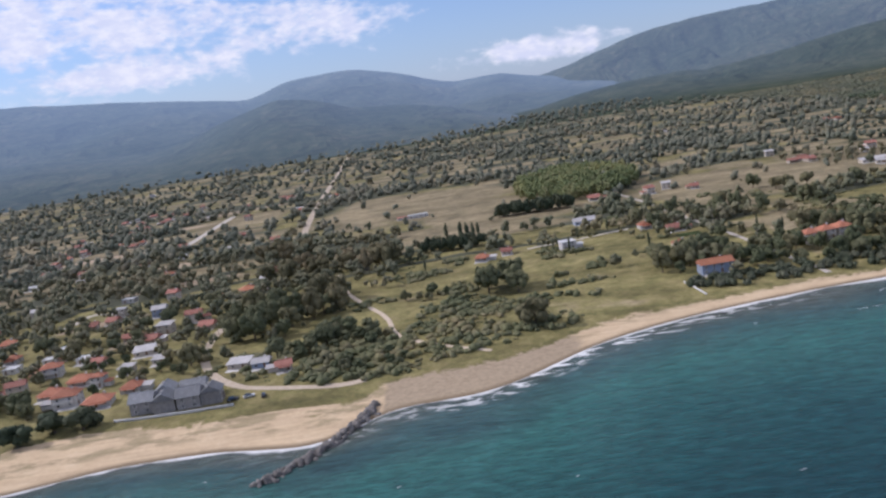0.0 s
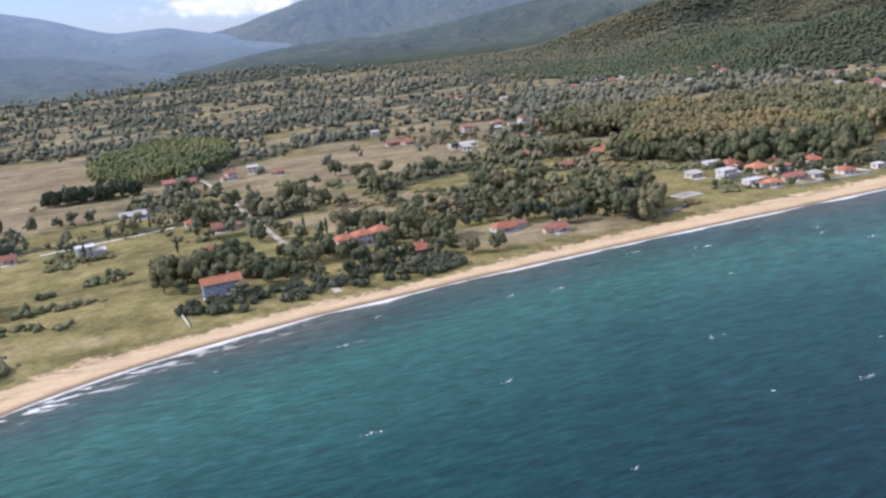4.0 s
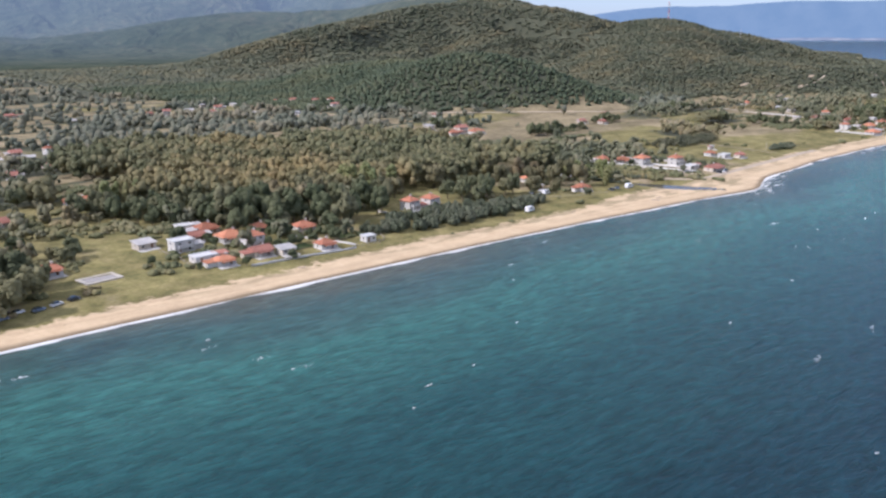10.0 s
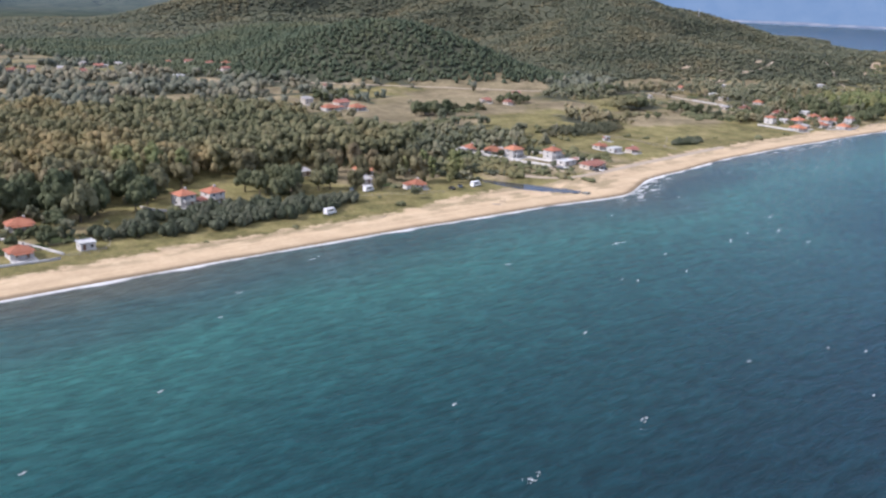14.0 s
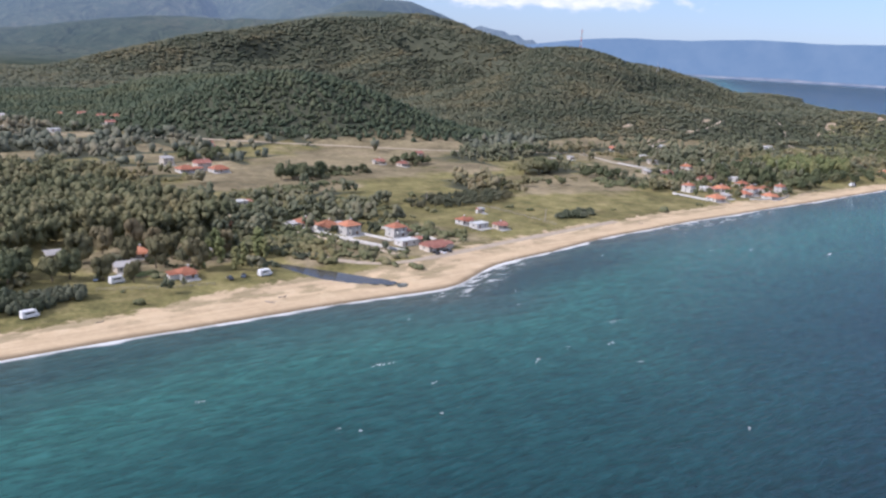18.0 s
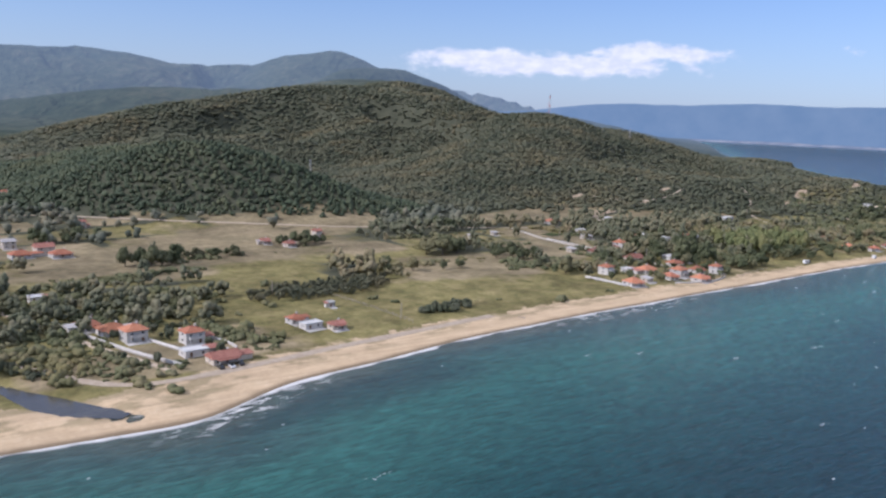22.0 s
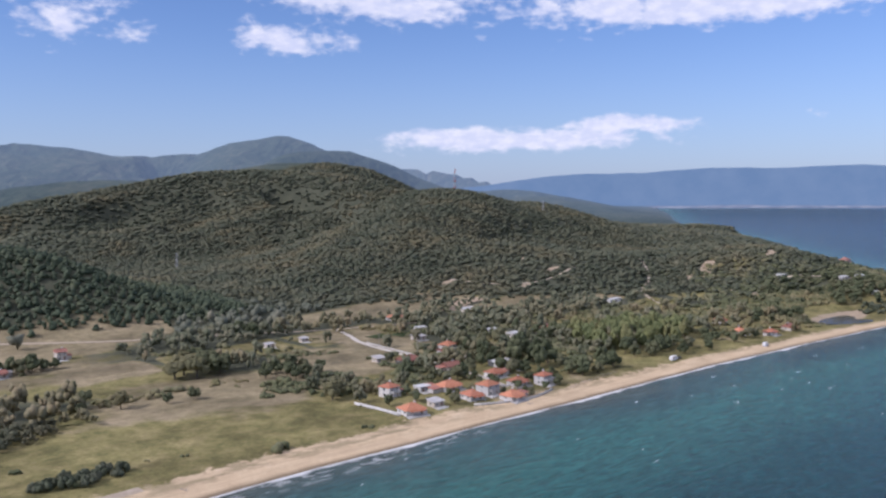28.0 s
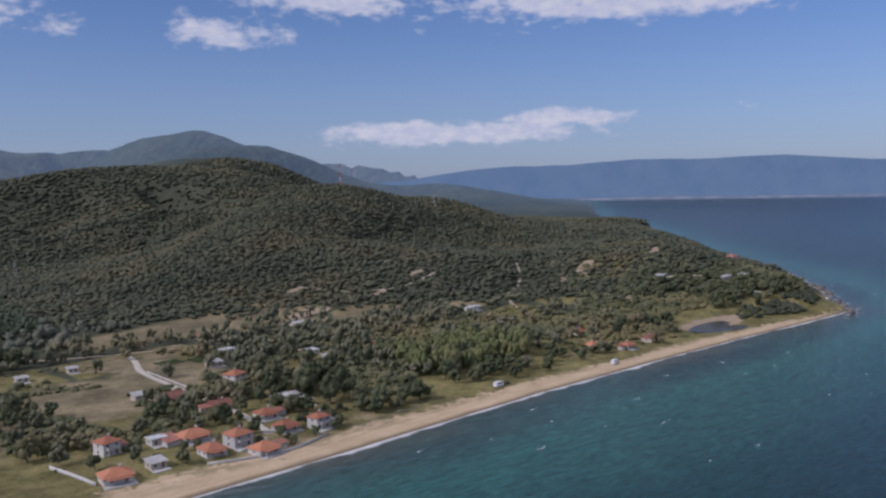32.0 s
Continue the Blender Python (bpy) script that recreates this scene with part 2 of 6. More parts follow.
def height(x, y):
    """The ground's height; below zero under the sea."""
    x, y = np.asarray(x, float), np.asarray(y, float)
    q = bumps(x, y) - 5
    q = q + np.clip(q / 60, 0, 1) * (0.62 - 1.6 * np.abs(fbm(x, y, 330, 21, 5) - 0.5) - 0.44) * np.clip(12 + 0.1 * q, 0, 44)
    crest = np.clip(1 - (q + 5 - (bumps(x + 130, y) + bumps(x - 130, y) + bumps(x, y + 130) + bumps(x, y - 130)) / 4) / 7, 0, 1)
    line = np.abs(fbm(x + 0.3 * y, y - 0.2 * x, 260, 33, 3) - 0.5) + 0.09 * np.exp(-(((x - 1580) / 130) ** 2 + ((y - 930) / 110) ** 2))
    wide = np.abs(fbm(x, y, 800, 37, 3) - 0.5)
    q = q - np.clip((q - 6) * 0.5, 0, 34) * np.clip(1 - line / 0.1, 0, 1) * crest - np.clip((q - 60) * 0.32, 0, 60) * np.clip(1 - wide / 0.1, 0, 1) * crest * np.clip((y - 1700) / 500, 0, 1)
    hill = np.where(q > 20, q, np.log1p(np.exp(np.clip(q, -60, 20) / 3.0)) * 3.0)
    d = (y - coast(x)) * np.where(x > 1500, 0.7, 1.0)
    m = np.clip(d / np.where(x > 1480, 22, 60), 0, 1)
    m = m * m * (3 - 2 * m)
    dune = 0.6 * np.exp(-((d - 30) / 10) ** 2) * fbm(x, y, 16, 31, 3)
    land = (hill + 1.1 + 0.006 * np.clip(y - 380, 0, 1500)) * m + dune + 0.25 * (fbm(x, y, 25, 4, 3) - 0.5) * m + np.clip(d, 0, 6) * 0.06
    land = land - 2.6 * np.maximum(basin(x, y, LAGOON), basin(x, y, POND)) ** 1.0
    return np.where(d > 0, land, np.maximum(d * 0.07, -6)) + lift(x, y)


def foot(x):
    """Where the plain ends and the wooded hills begin."""
    return np.interp(x, [500, 620, 700, 800, 880, 920, 960, 1015, 1050, 1150, 1300, 1420, 1500], [1500, 1120, 840, 735, 720, 702, 688, 664, 690, 660, 600, 525, 440])


def hill_cover(x, y):
    return np.clip(np.maximum((bumps(x, y) - 9) / 6, (y - foot(x)) / 40), 0, 1) * np.clip((x - 560) / 100, 0, 1) * np.clip((y - foot(x) + 60) / 60, 0, 1)


def ground_at(x, y):
    return float(height(np.array([float(x)]), np.array([float(y)]))[0])


# ---- materials ----
def material(name, rough=0.8, spec=0.3):
    m = bpy.data.materials.new(name)
    m.use_nodes = True
    nt = m.node_tree
    shader = nt.nodes["Principled BSDF"]
    shader.inputs["Roughness"].default_value = rough
    shader.inputs["Specular IOR Level"].default_value = spec
    place = nt.nodes.new("ShaderNodeTexCoord").outputs["Object"]
    return m, nt, shader, place


def relief(nt, shader, value, strength, distance):
    b = nd(nt, "ShaderNodeBump", Strength=strength, Distance=distance, Height=value)
    nt.links.new(b.outputs[0], shader.inputs["Normal"])


def paint(name, a, b, scale=1.5, rough=0.8, bump=0.0, metal=0.0, spec=0.3):
    """Two tones mixed by a coarse and a fine noise, shifted a little from object to object."""
    m, nt, shader, place = material(name, rough, spec)
    n = sums(nt, "ADD", sums(nt, "MULTIPLY", grain(nt, place, scale), 0.6), sums(nt, "MULTIPLY", grain(nt, place, scale * 9), 0.4))
    tone = blend(nt, smooth(nt, n, 0.3, 0.7), a, b)
    info = nt.nodes.new("ShaderNodeObjectInfo").outputs["Random"]
    tone = blend(nt, 1.0, tone, steps(nt, info, (0.0, 0.82), (1.0, 1.1)), "MULTIPLY")
    nt.links.new(tone, shader.inputs["Base Color"])
    shader.inputs["Metallic"].default_value = metal
    if bump:
        relief(nt, shader, n, bump, 0.1)
    return m


def foliage(name, dark, light, warm, per_island=True):
    m, nt, shader, place = material(name, 0.75, 0.15)
    if per_island:
        r = nt.nodes.new("ShaderNodeNewGeometry").outputs["Random Per Island"]
    else:
        r = nt.nodes.new("ShaderNodeObjectInfo").outputs["Random"]
    if per_island:
        stand = smooth(nt, grain(nt, place, 0.06, 3.0), 0.34, 0.66)
        r = sums(nt, "ADD", sums(nt, "MULTIPLY", r, 0.4), sums(nt, "MULTIPLY", stand, 0.6))
    tone = steps(nt, r, (0.0, dark), (0.55, light), (1.0, warm))
    fleck = grain(nt, place, 0.9, 4.0)
    tone = blend(nt, 1.0, tone, steps(nt, fleck, (0.25, 0.8), (0.75, 1.2)), "MULTIPLY")
    tone = blend(nt, 1.0, tone, steps(nt, grain(nt, place, 0.011, 5.0, 0.62), (0.36, (0.72, 0.8, 0.78)), (0.5, (0.93, 0.97, 0.95)), (0.64, (1.22, 1.1, 0.98))), "MULTIPLY")
    nt.links.new(tone, shader.inputs["Base Color"])
    relief(nt, shader, grain(nt, place, 2.2, 5.0), 0.55, 0.5)
    return m


leaf_broad = foliage("leaf_broad", (0.105, 0.112, 0.06), (0.156, 0.154, 0.082), (0.21, 0.18, 0.096), False)
leaf_fruit = foliage("leaf_fruit", (0.085, 0.096, 0.05), (0.122, 0.13, 0.068), (0.165, 0.152, 0.085), False)
leaf_plane = foliage("leaf_plane", (0.14, 0.126, 0.068), (0.19, 0.16, 0.088), (0.24, 0.185, 0.108), False)
leaf_poplar = foliage("leaf_poplar", (0.155, 0.172, 0.075), (0.21, 0.212, 0.09), (0.255, 0.226, 0.105), False)
leaf_cypress = foliage("leaf_cypress", (0.049, 0.065, 0.038), (0.070, 0.083, 0.049), (0.091, 0.095, 0.055), False)
leaf_grey = foliage("leaf_grey", (0.075, 0.085, 0.052), (0.105, 0.112, 0.072), (0.14, 0.14, 0.095), False)
wood_plain = foliage("plain_woods_leaves", (0.108, 0.112, 0.07), (0.158, 0.154, 0.095), (0.22, 0.19, 0.122))
wood_plane = foliage("plane_woods_leaves", (0.105, 0.106, 0.056), (0.156, 0.145, 0.076), (0.212, 0.176, 0.095))
# paler and greyer than the plain's leaves: distance haze mixed into the colour
wood_far_hazed = foliage("hazed_hedge_leaves", (0.11, 0.115, 0.086), (0.15, 0.15, 0.108), (0.2, 0.182, 0.13))
wood_poplar = foliage("poplar_grove_leaves", (0.131, 0.155, 0.071), (0.179, 0.192, 0.081), (0.234, 0.210, 0.108))
wood_hill = foliage("hill_woods_leaves", (0.072, 0.077, 0.05), (0.097, 0.099, 0.062), (0.132, 0.121, 0.076))
wood_pine = foliage("hill_pine_leaves", (0.058, 0.073, 0.045), (0.078, 0.094, 0.056), (0.102, 0.112, 0.066))
wood_scrub = foliage("scrub_leaves", (0.09, 0.097, 0.048), (0.132, 0.13, 0.066), (0.2, 0.172, 0.1))
bark = paint("bark", (0.09, 0.07, 0.05), (0.18, 0.15, 0.11), 0.8, 0.9, 0.4)

# the ground: sand, meadow, dry fields, scrub and forest floor
ground_mat, nt, shader, place = material("ground", 0.95, 0.1)
shore, dryness, woody, bare = attr(nt, "shore"), attr(nt, "dryness"), attr(nt, "woody"), attr(nt, "bare")
fine, mid, broad = grain(nt, place, 0.6, 6.0, 0.65), grain(nt, place, 0.09, 5.0, 0.6), grain(nt, place, 0.016, 4.0)
meadow = steps(nt, sums(nt, "ADD", sums(nt, "MULTIPLY", mid, 0.6), sums(nt, "MULTIPLY", fine, 0.4)), (0.32, (0.1, 0.1, 0.04)), (0.5, (0.195, 0.172, 0.07)), (0.68, (0.29, 0.24, 0.115)))
straw = steps(nt, sums(nt, "ADD", sums(nt, "MULTIPLY", mid, 0.5), sums(nt, "MULTIPLY", broad, 0.5)), (0.3, (0.128, 0.11, 0.07)), (0.5, (0.235, 0.194, 0.113)), (0.7, (0.315, 0.255, 0.16)))
furrow = grain(nt, stretch(nt, place, 0.02, 0.5, 0.1, 0.35), 1.0, 3.0)
straw = blend(nt, 1.0, straw, steps(nt, furrow, (0.3, 0.9), (0.7, 1.06)), "MULTIPLY")
tone = blend(nt, smooth(nt, sums(nt, "ADD", dryness, sums(nt, "MULTIPLY", sums(nt, "ADD", sums(nt, "SUBTRACT", mid, 0.5), sums(nt, "MULTIPLY", sums(nt, "SUBTRACT", broad, 0.5), 2.6)), 0.6)), 0.3, 0.62), meadow, straw)
patches = steps(nt, grain(nt, stretch(nt, place, 0.6, 1.0, 1.0, 0.2), 0.035, 5.0, 0.65), (0.38, 0.68), (0.6, 1.1))
tone = blend(nt, 1.0, tone, patches, "MULTIPLY")
clods = steps(nt, grain(nt, place, 0.22, 6.0, 0.75), (0.36, 0.74), (0.6, 1.12))
tone = blend(nt, 1.0, tone, clods, "MULTIPLY")
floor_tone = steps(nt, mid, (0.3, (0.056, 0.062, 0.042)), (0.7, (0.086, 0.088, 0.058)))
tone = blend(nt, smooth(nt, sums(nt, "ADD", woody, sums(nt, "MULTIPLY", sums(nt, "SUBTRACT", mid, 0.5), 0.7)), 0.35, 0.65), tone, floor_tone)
earth = steps(nt, fine, (0.3, (0.26, 0.195, 0.13)), (0.7, (0.4, 0.325, 0.23)))
tone = blend(nt, smooth(nt, sums(nt, "ADD", bare, sums(nt, "MULTIPLY", sums(nt, "SUBTRACT", mid, 0.5), 0.6)), 0.4, 0.6), tone, earth)
tufts = grain(nt, place, 0.16, 6.0, 0.7, 0.4)
sand = steps(nt, sums(nt, "ADD", sums(nt, "MULTIPLY", fine, 0.5), sums(nt, "MULTIPLY", mid, 0.5)), (0.3, (0.43, 0.32, 0.2)), (0.55, (0.53, 0.405, 0.26)), (0.75, (0.6, 0.485, 0.33)))
grassy = sums(nt, "MULTIPLY", smooth(nt, grain(nt, stretch(nt, place, 0.45, 1.0, 1.0, 0.12), 0.12, 5.0, 0.65), 0.47, 0.57), smooth(nt, shore, 8.0, 16.0))
sand = blend(nt, sums(nt, "MULTIPLY", grassy, 0.75), sand, blend(nt, fine, (0.17, 0.145, 0.075), (0.34, 0.275, 0.165)))
tracks = grain(nt, stretch(nt, place, 0.05, 1.0, 1.0, 0.03), 0.5, 3.0)
sand = blend(nt, 1.0, sand, steps(nt, tracks, (0.35, 0.88), (0.65, 1.05)), "MULTIPLY")
shingle = steps(nt, fine, (0.3, (0.25, 0.195, 0.13)), (0.7, (0.38, 0.3, 0.205)))
sand = blend(nt, smooth(nt, sums(nt, "ADD", attr(nt, "damp"), sums(nt, "MULTIPLY", sums(nt, "SUBTRACT", mid, 0.5), 0.8)), 0.35, 0.65), sand, shingle)
wet = smooth(nt, sums(nt, "ADD", shore, sums(nt, "MULTIPLY", mid, 2.0)), 2.0, 5.5)
sand = blend(nt, wet, (0.2, 0.15, 0.095), sand)
reach = attr(nt, "sandy")
sandy = smooth(nt, sums(nt, "ADD", reach, sums(nt, "MULTIPLY", sums(nt, "SUBTRACT", tufts, 0.5), 1.6)), -0.12, 0.12)
tone = blend(nt, sandy, tone, sand)
nt.links.new(tone, shader.inputs["Base Color"])
relief(nt, shader, sums(nt, "ADD", fine, mid), 0.5, 0.6)

# open water: shallows, weed, deep blue, waves, surf
sea_mat, nt, shader, place = material("sea_water", 0.16, 0.09)
off = attr(nt, "off")
drift = sums(nt, "MULTIPLY", sums(nt, "SUBTRACT", grain(nt, stretch(nt, place, 0.5, 1.0, 1.0), 0.012, 4.0), 0.5), 1.0)
depth = sums(nt, "ADD", off, sums(nt, "MULTIPLY", drift, 80.0))
tone = steps(nt, sums(nt, "DIVIDE", depth, 520.0, True), (0.0, (0.08, 0.095, 0.08)), (0.03, (0.042, 0.088, 0.086)), (0.085, (0.033, 0.118, 0.104)), (0.21, (0.0125, 0.058, 0.061)), (0.34, (0.006, 0.03, 0.04)), (1.0, (0.0045, 0.025, 0.04)))
# far water brighter blue: the horizon sky's reflection put into the colour
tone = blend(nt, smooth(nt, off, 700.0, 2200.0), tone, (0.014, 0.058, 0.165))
weed = sums(nt, "MULTIPLY", smooth(nt, grain(nt, stretch(nt, place, 0.45, 1.0, 1.0), 0.016, 4.0), 0.5, 0.62), sums(nt, "MULTIPLY", smooth(nt, off, 6.0, 16.0), sums(nt, "SUBTRACT", 1.0, smooth(nt, off, 24.0, 50.0))))
tone = blend(nt, sums(nt, "MULTIPLY", weed, 0.5), tone, (0.018, 0.04, 0.046))
swell = grain(nt, stretch(nt, place, 0.34, 1.0, 1.0, 0.35), 0.24, 4.0, 0.6, 0.4)
ripple = grain(nt, stretch(nt, place, 0.3, 1.0, 1.0, 0.42), 0.55, 4.0, 0.7, 0.5)
# wave shading, dark to bright, painted into the colour from the bump noises
tone = blend(nt, 1.0, tone, steps(nt, swell, (0.34, 0.78), (0.66, 1.1)), "MULTIPLY")
tone = blend(nt, 1.0, tone, steps(nt, ripple, (0.36, 0.7), (0.64, 1.2)), "MULTIPLY")
surge = sums(nt, "ADD", off, sums(nt, "MULTIPLY", sums(nt, "SUBTRACT", grain(nt, place, 0.05, 4.0), 0.5), 9.0))
rough_zone = attr(nt, "breakers")
lip = sums(nt, "MULTIPLY", smooth(nt, off, -6.0, -2.0), sums(nt, "SUBTRACT", 1.0, smooth(nt, surge, 0.2, 2.6)))
lace = smooth(nt, grain(nt, stretch(nt, place, 0.4, 1.0, 1.0), 0.28, 5.0, 0.65, 0.6), 0.5, 0.62)
band = sums(nt, "MULTIPLY", sums(nt, "SUBTRACT", 1.0, smooth(nt, surge, 7.0, 15.0)), sums(nt, "MULTIPLY", lace, rough_zone))
foam = sums(nt, "MAXIMUM", sums(nt, "MULTIPLY", lip, 0.85), band, True)
tone = blend(nt, foam, tone, (0.72, 0.72, 0.7))
nt.links.new(tone, shader.inputs["Base Color"])
nt.links.new(sums(nt, "ADD", sums(nt, "MULTIPLY", foam, 0.6), 0.2), shader.inputs["Roughness"])
relief(nt, shader, sums(nt, "ADD", sums(nt, "MULTIPLY", swell, 1.5), sums(nt, "MULTIPLY", ripple, 0.8)), 0.72, 1.0)

foam_mat = paint("foam", (0.54, 0.58, 0.58), (0.7, 0.71, 0.7), 2.0, 0.9, 0.3)

# wooded slopes in the distance, kilometres of hazy air put in as blue emission
far_mat, nt, shader, place = material("distant_slopes_haze_glow", 1.0, 0.0)
haze_glow = attr(nt, "haze_glow")
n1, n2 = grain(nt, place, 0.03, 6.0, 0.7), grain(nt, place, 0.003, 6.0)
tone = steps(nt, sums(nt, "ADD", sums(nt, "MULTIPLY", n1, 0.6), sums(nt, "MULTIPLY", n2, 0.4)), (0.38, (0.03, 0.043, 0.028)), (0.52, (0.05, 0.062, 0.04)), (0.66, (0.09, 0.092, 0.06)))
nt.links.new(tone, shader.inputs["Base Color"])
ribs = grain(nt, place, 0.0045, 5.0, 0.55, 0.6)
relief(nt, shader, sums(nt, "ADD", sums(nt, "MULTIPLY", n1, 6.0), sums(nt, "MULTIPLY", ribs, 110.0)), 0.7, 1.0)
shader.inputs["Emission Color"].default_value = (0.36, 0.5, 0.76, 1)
nt.links.new(sums(nt, "MULTIPLY", haze_glow, 0.36), shader.inputs["Emission Strength"])

# dark slopes over the bay; their blue haze is painted as emission
bay_mat, nt, shader, place = material("range_beyond_the_bay_haze", 1.0, 0.0)
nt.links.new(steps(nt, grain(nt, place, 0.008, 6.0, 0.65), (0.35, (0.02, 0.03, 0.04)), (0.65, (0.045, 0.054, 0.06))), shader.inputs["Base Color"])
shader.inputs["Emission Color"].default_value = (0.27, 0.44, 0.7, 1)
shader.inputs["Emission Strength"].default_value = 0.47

# ---- ground, one sheet ----
def spread(*spans):
    return np.unique(np.concatenate([np.arange(a, b, s) for a, b, s in spans]))


def blobs(x, y, zones):
    """The strongest of soft ellipses (x, y, half widths, turn)."""
    out = np.zeros_like(x, dtype=float)
    for bx, by, rx, ry, r in zones:
        c, s = math.cos(r), math.sin(r)
        u, v = ((x - bx) * c + (y - by) * s) / rx, (-(x - bx) * s + (y - by) * c) / ry
        out = np.maximum(out, np.clip(1.6 - np.sqrt(u * u + v * v) * 1.1, 0, 1))
    return out


DRY_FIELDS = [(40, 690, 70, 90, 0.2), (230, 640, 90, 80, 0.1), (160, 545, 50, 22, 0), (330, 720, 70, 50, 0.2), (215, 480, 40, 30, 0), (265, 378, 38, 14, 0), (400, 560, 26, 30, 0.4), (930, 490, 60, 40, 0), (800, 600, 110, 45, 0.1), (880, 660, 90, 40, 0.2),
              (740, 560, 60, 30, 0), (1010, 520, 30, 40, 0), (1060, 540, 26, 34, 0), (1150, 660, 90, 26, 0.1), (600, 425, 30, 22, 0), (690, 400, 35, 18, 0), (-30, 800, 90, 115, 0.2), (-230, 900, 60, 50, 0), (10, 585, 70, 22, 0)]
OPEN_FIELDS = [(201, 528, 16, 24, 0.1), (180, 476, 28, 14, -0.15), (190, 449, 20, 8, -0.1), (280, 612, 60, 26, 0), (236, 690, 40, 60, -0.2), (228, 388, 13, 24, 0), (250, 373, 32, 9, 0), (312, 474, 12, 20, 0), (238, 491, 13, 5, 0.1),
               (1004, 500, 18, 46, 0), (800, 532, 40, 24, 0), (885, 555, 50, 30, 0), (900, 440, 60, 34, 0), (790, 422, 40, 24, 0)]
MEADOWS = [(40, 440, 85, 45, 0), (890, 440, 110, 30, 0), (800, 450, 60, 35, 0), (365, 420, 30, 45, 0), (-75, 322, 40, 12, 0), (1110, 440, 25, 30, 0)]
SAND_FIELDS = [(706, 364, 40, 10, 0.12), (668, 362, 20, 8, 0.5), (-72, 274, 30, 5, 0.0), (-140, 275, 30, 9, 0)]
BARE = [(1215, 636, 22, 7, 0), (1190, 622, 16, 7, 0), (1422, 560, 12, 2.5, 0.4), (-190, 560, 40, 10, 0.2), (-240, 640, 50, 12, 0.3), (-170, 690, 30, 10, 0), (-300, 760, 60, 14, 0.2), (-120, 560, 20, 8, 0), (-330, 900, 70, 14, 0.1), (-250, 1000, 60, 14, 0.2), (-210, 470, 26, 7, 0.4), (-170, 420, 20, 6, 0.9), (1388, 408, 38, 13, 0), (1290, 640, 18, 3, 0.1), (1340, 655, 16, 3, 0.3), (1412, 505, 3, 20, 0.1), (1450, 560, 30, 6, 0.4), (1560, 605, 25, 6, 0.5), (1530, 540, 20, 5, 0.3), (1240, 690, 14, 3, 0.2), (1350, 700, 14, 3, 0.2)]


def parcels(x, y):
    """Fields of the plain: a number for each field, and the distance to its edge."""
    x, y = np.asarray(x, float), np.asarray(y, float)
    bend = 40 * (fbm(x, y, 260, 41, 2) - 0.5)
    u, v = x * 0.99 + y * 0.1 + bend, y - x * 0.1 + bend + 8 * (fbm(x, y, 40, 45, 2) - 0.5)
    row = np.floor(v / 46)
    wide = 62 + 70 * lattice(row, row * 0, 43)
    shift = lattice(row, row * 0 + 5, 47) * 300
    col = np.floor((u + shift) / wide)
    fu, fv = (u + shift) / wide - col, v / 46 - row
    edge = np.minimum(np.minimum(fu, 1 - fu) * wide, np.minimum(fv, 1 - fv) * 46)
    return lattice(col, row, 53), lattice(col, row + 900, 59), edge


def open_land(x, y):
    """0 in woods and hedges, 1 on open fields of the plain."""
    kind, other, edge = parcels(x, y)
    patch = fbm(x, y, 110, 40, 4) - 0.5
    ground_open = np.clip((kind - 0.4 + 0.9 * patch) * 14 + 0.5, 0, 1)
    hedge = np.clip((edge - 2.5 - 4 * fbm(x, y, 18, 48, 2) * (other > 0.3)) / 2.5, 0, 1)
    return ground_open * hedge


xs = spread((-4200, -900, 90), (-900, -300, 25), (-300, 1760, 4), (1760, 2600, 14), (2600, 5100, 60))
ys = spread((-200, 200, 40), (200, 560, 3.5), (560, 900, 6), (900, 1500, 12), (1500, 2500, 25), (2500, 4700, 55))
gx, gy = np.meshgrid(xs, ys)
gz = height(gx, gy)
inland = gy - coast(gx)
cells = np.arange(gx.size).reshape(gx.shape)
quads = np.stack([cells[:-1, :-1], cells[:-1, 1:], cells[1:, 1:], cells[1:, :-1]], -1).reshape(-1, 4)
mid_x, mid_y = (gx[:-1, :-1] + gx[1:, 1:]).ravel() / 2, (gy[:-1, :-1] + gy[1:, 1:]).ravel() / 2
far_cell = (mid_y > 1900) | (mid_x > 2600)
above = (gz[:-1, :-1] > -5.5).ravel() | (gz[1:, 1:] > -5.5).ravel()


def sheet(name, keep, mat, label, category):
    used, inverse = np.unique(quads[keep], return_inverse=True)
    me = mesh_of(name, np.stack([gx, gy, gz], -1).reshape(-1, 3)[used], inverse.reshape(-1, 4), True)
    return thing(name, me, mat, label, category, kind="structure"), used


ground, used = sheet("ground", ~far_cell & above, ground_mat, "coastal plain with sandy beach, meadows and dry fields", "ground")
ux, uy, ud, uz = gx.ravel()[used], gy.ravel()[used], inland.ravel()[used], gz.ravel()[used]
hilly = hill_cover(ux, uy)
open_here = open_land(ux, uy)
dry = np.maximum(blobs(ux, uy, DRY_FIELDS), np.where(uy > 520, open_here * np.clip((uy - 520) / 60, 0, 1) * (0.35 + 0.75 * parcels(ux, uy)[1]), np.where(ux > 700, 0.2, 0.16)))
dry = np.maximum(dry, 0.7 * blobs(ux, uy, OPEN_FIELDS[:7])) * (1 - 0.55 * blobs(ux, uy, MEADOWS))
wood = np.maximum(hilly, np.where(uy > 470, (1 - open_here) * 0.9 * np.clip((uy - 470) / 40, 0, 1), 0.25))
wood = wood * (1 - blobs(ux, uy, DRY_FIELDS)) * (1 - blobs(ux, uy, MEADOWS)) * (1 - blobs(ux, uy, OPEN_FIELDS))
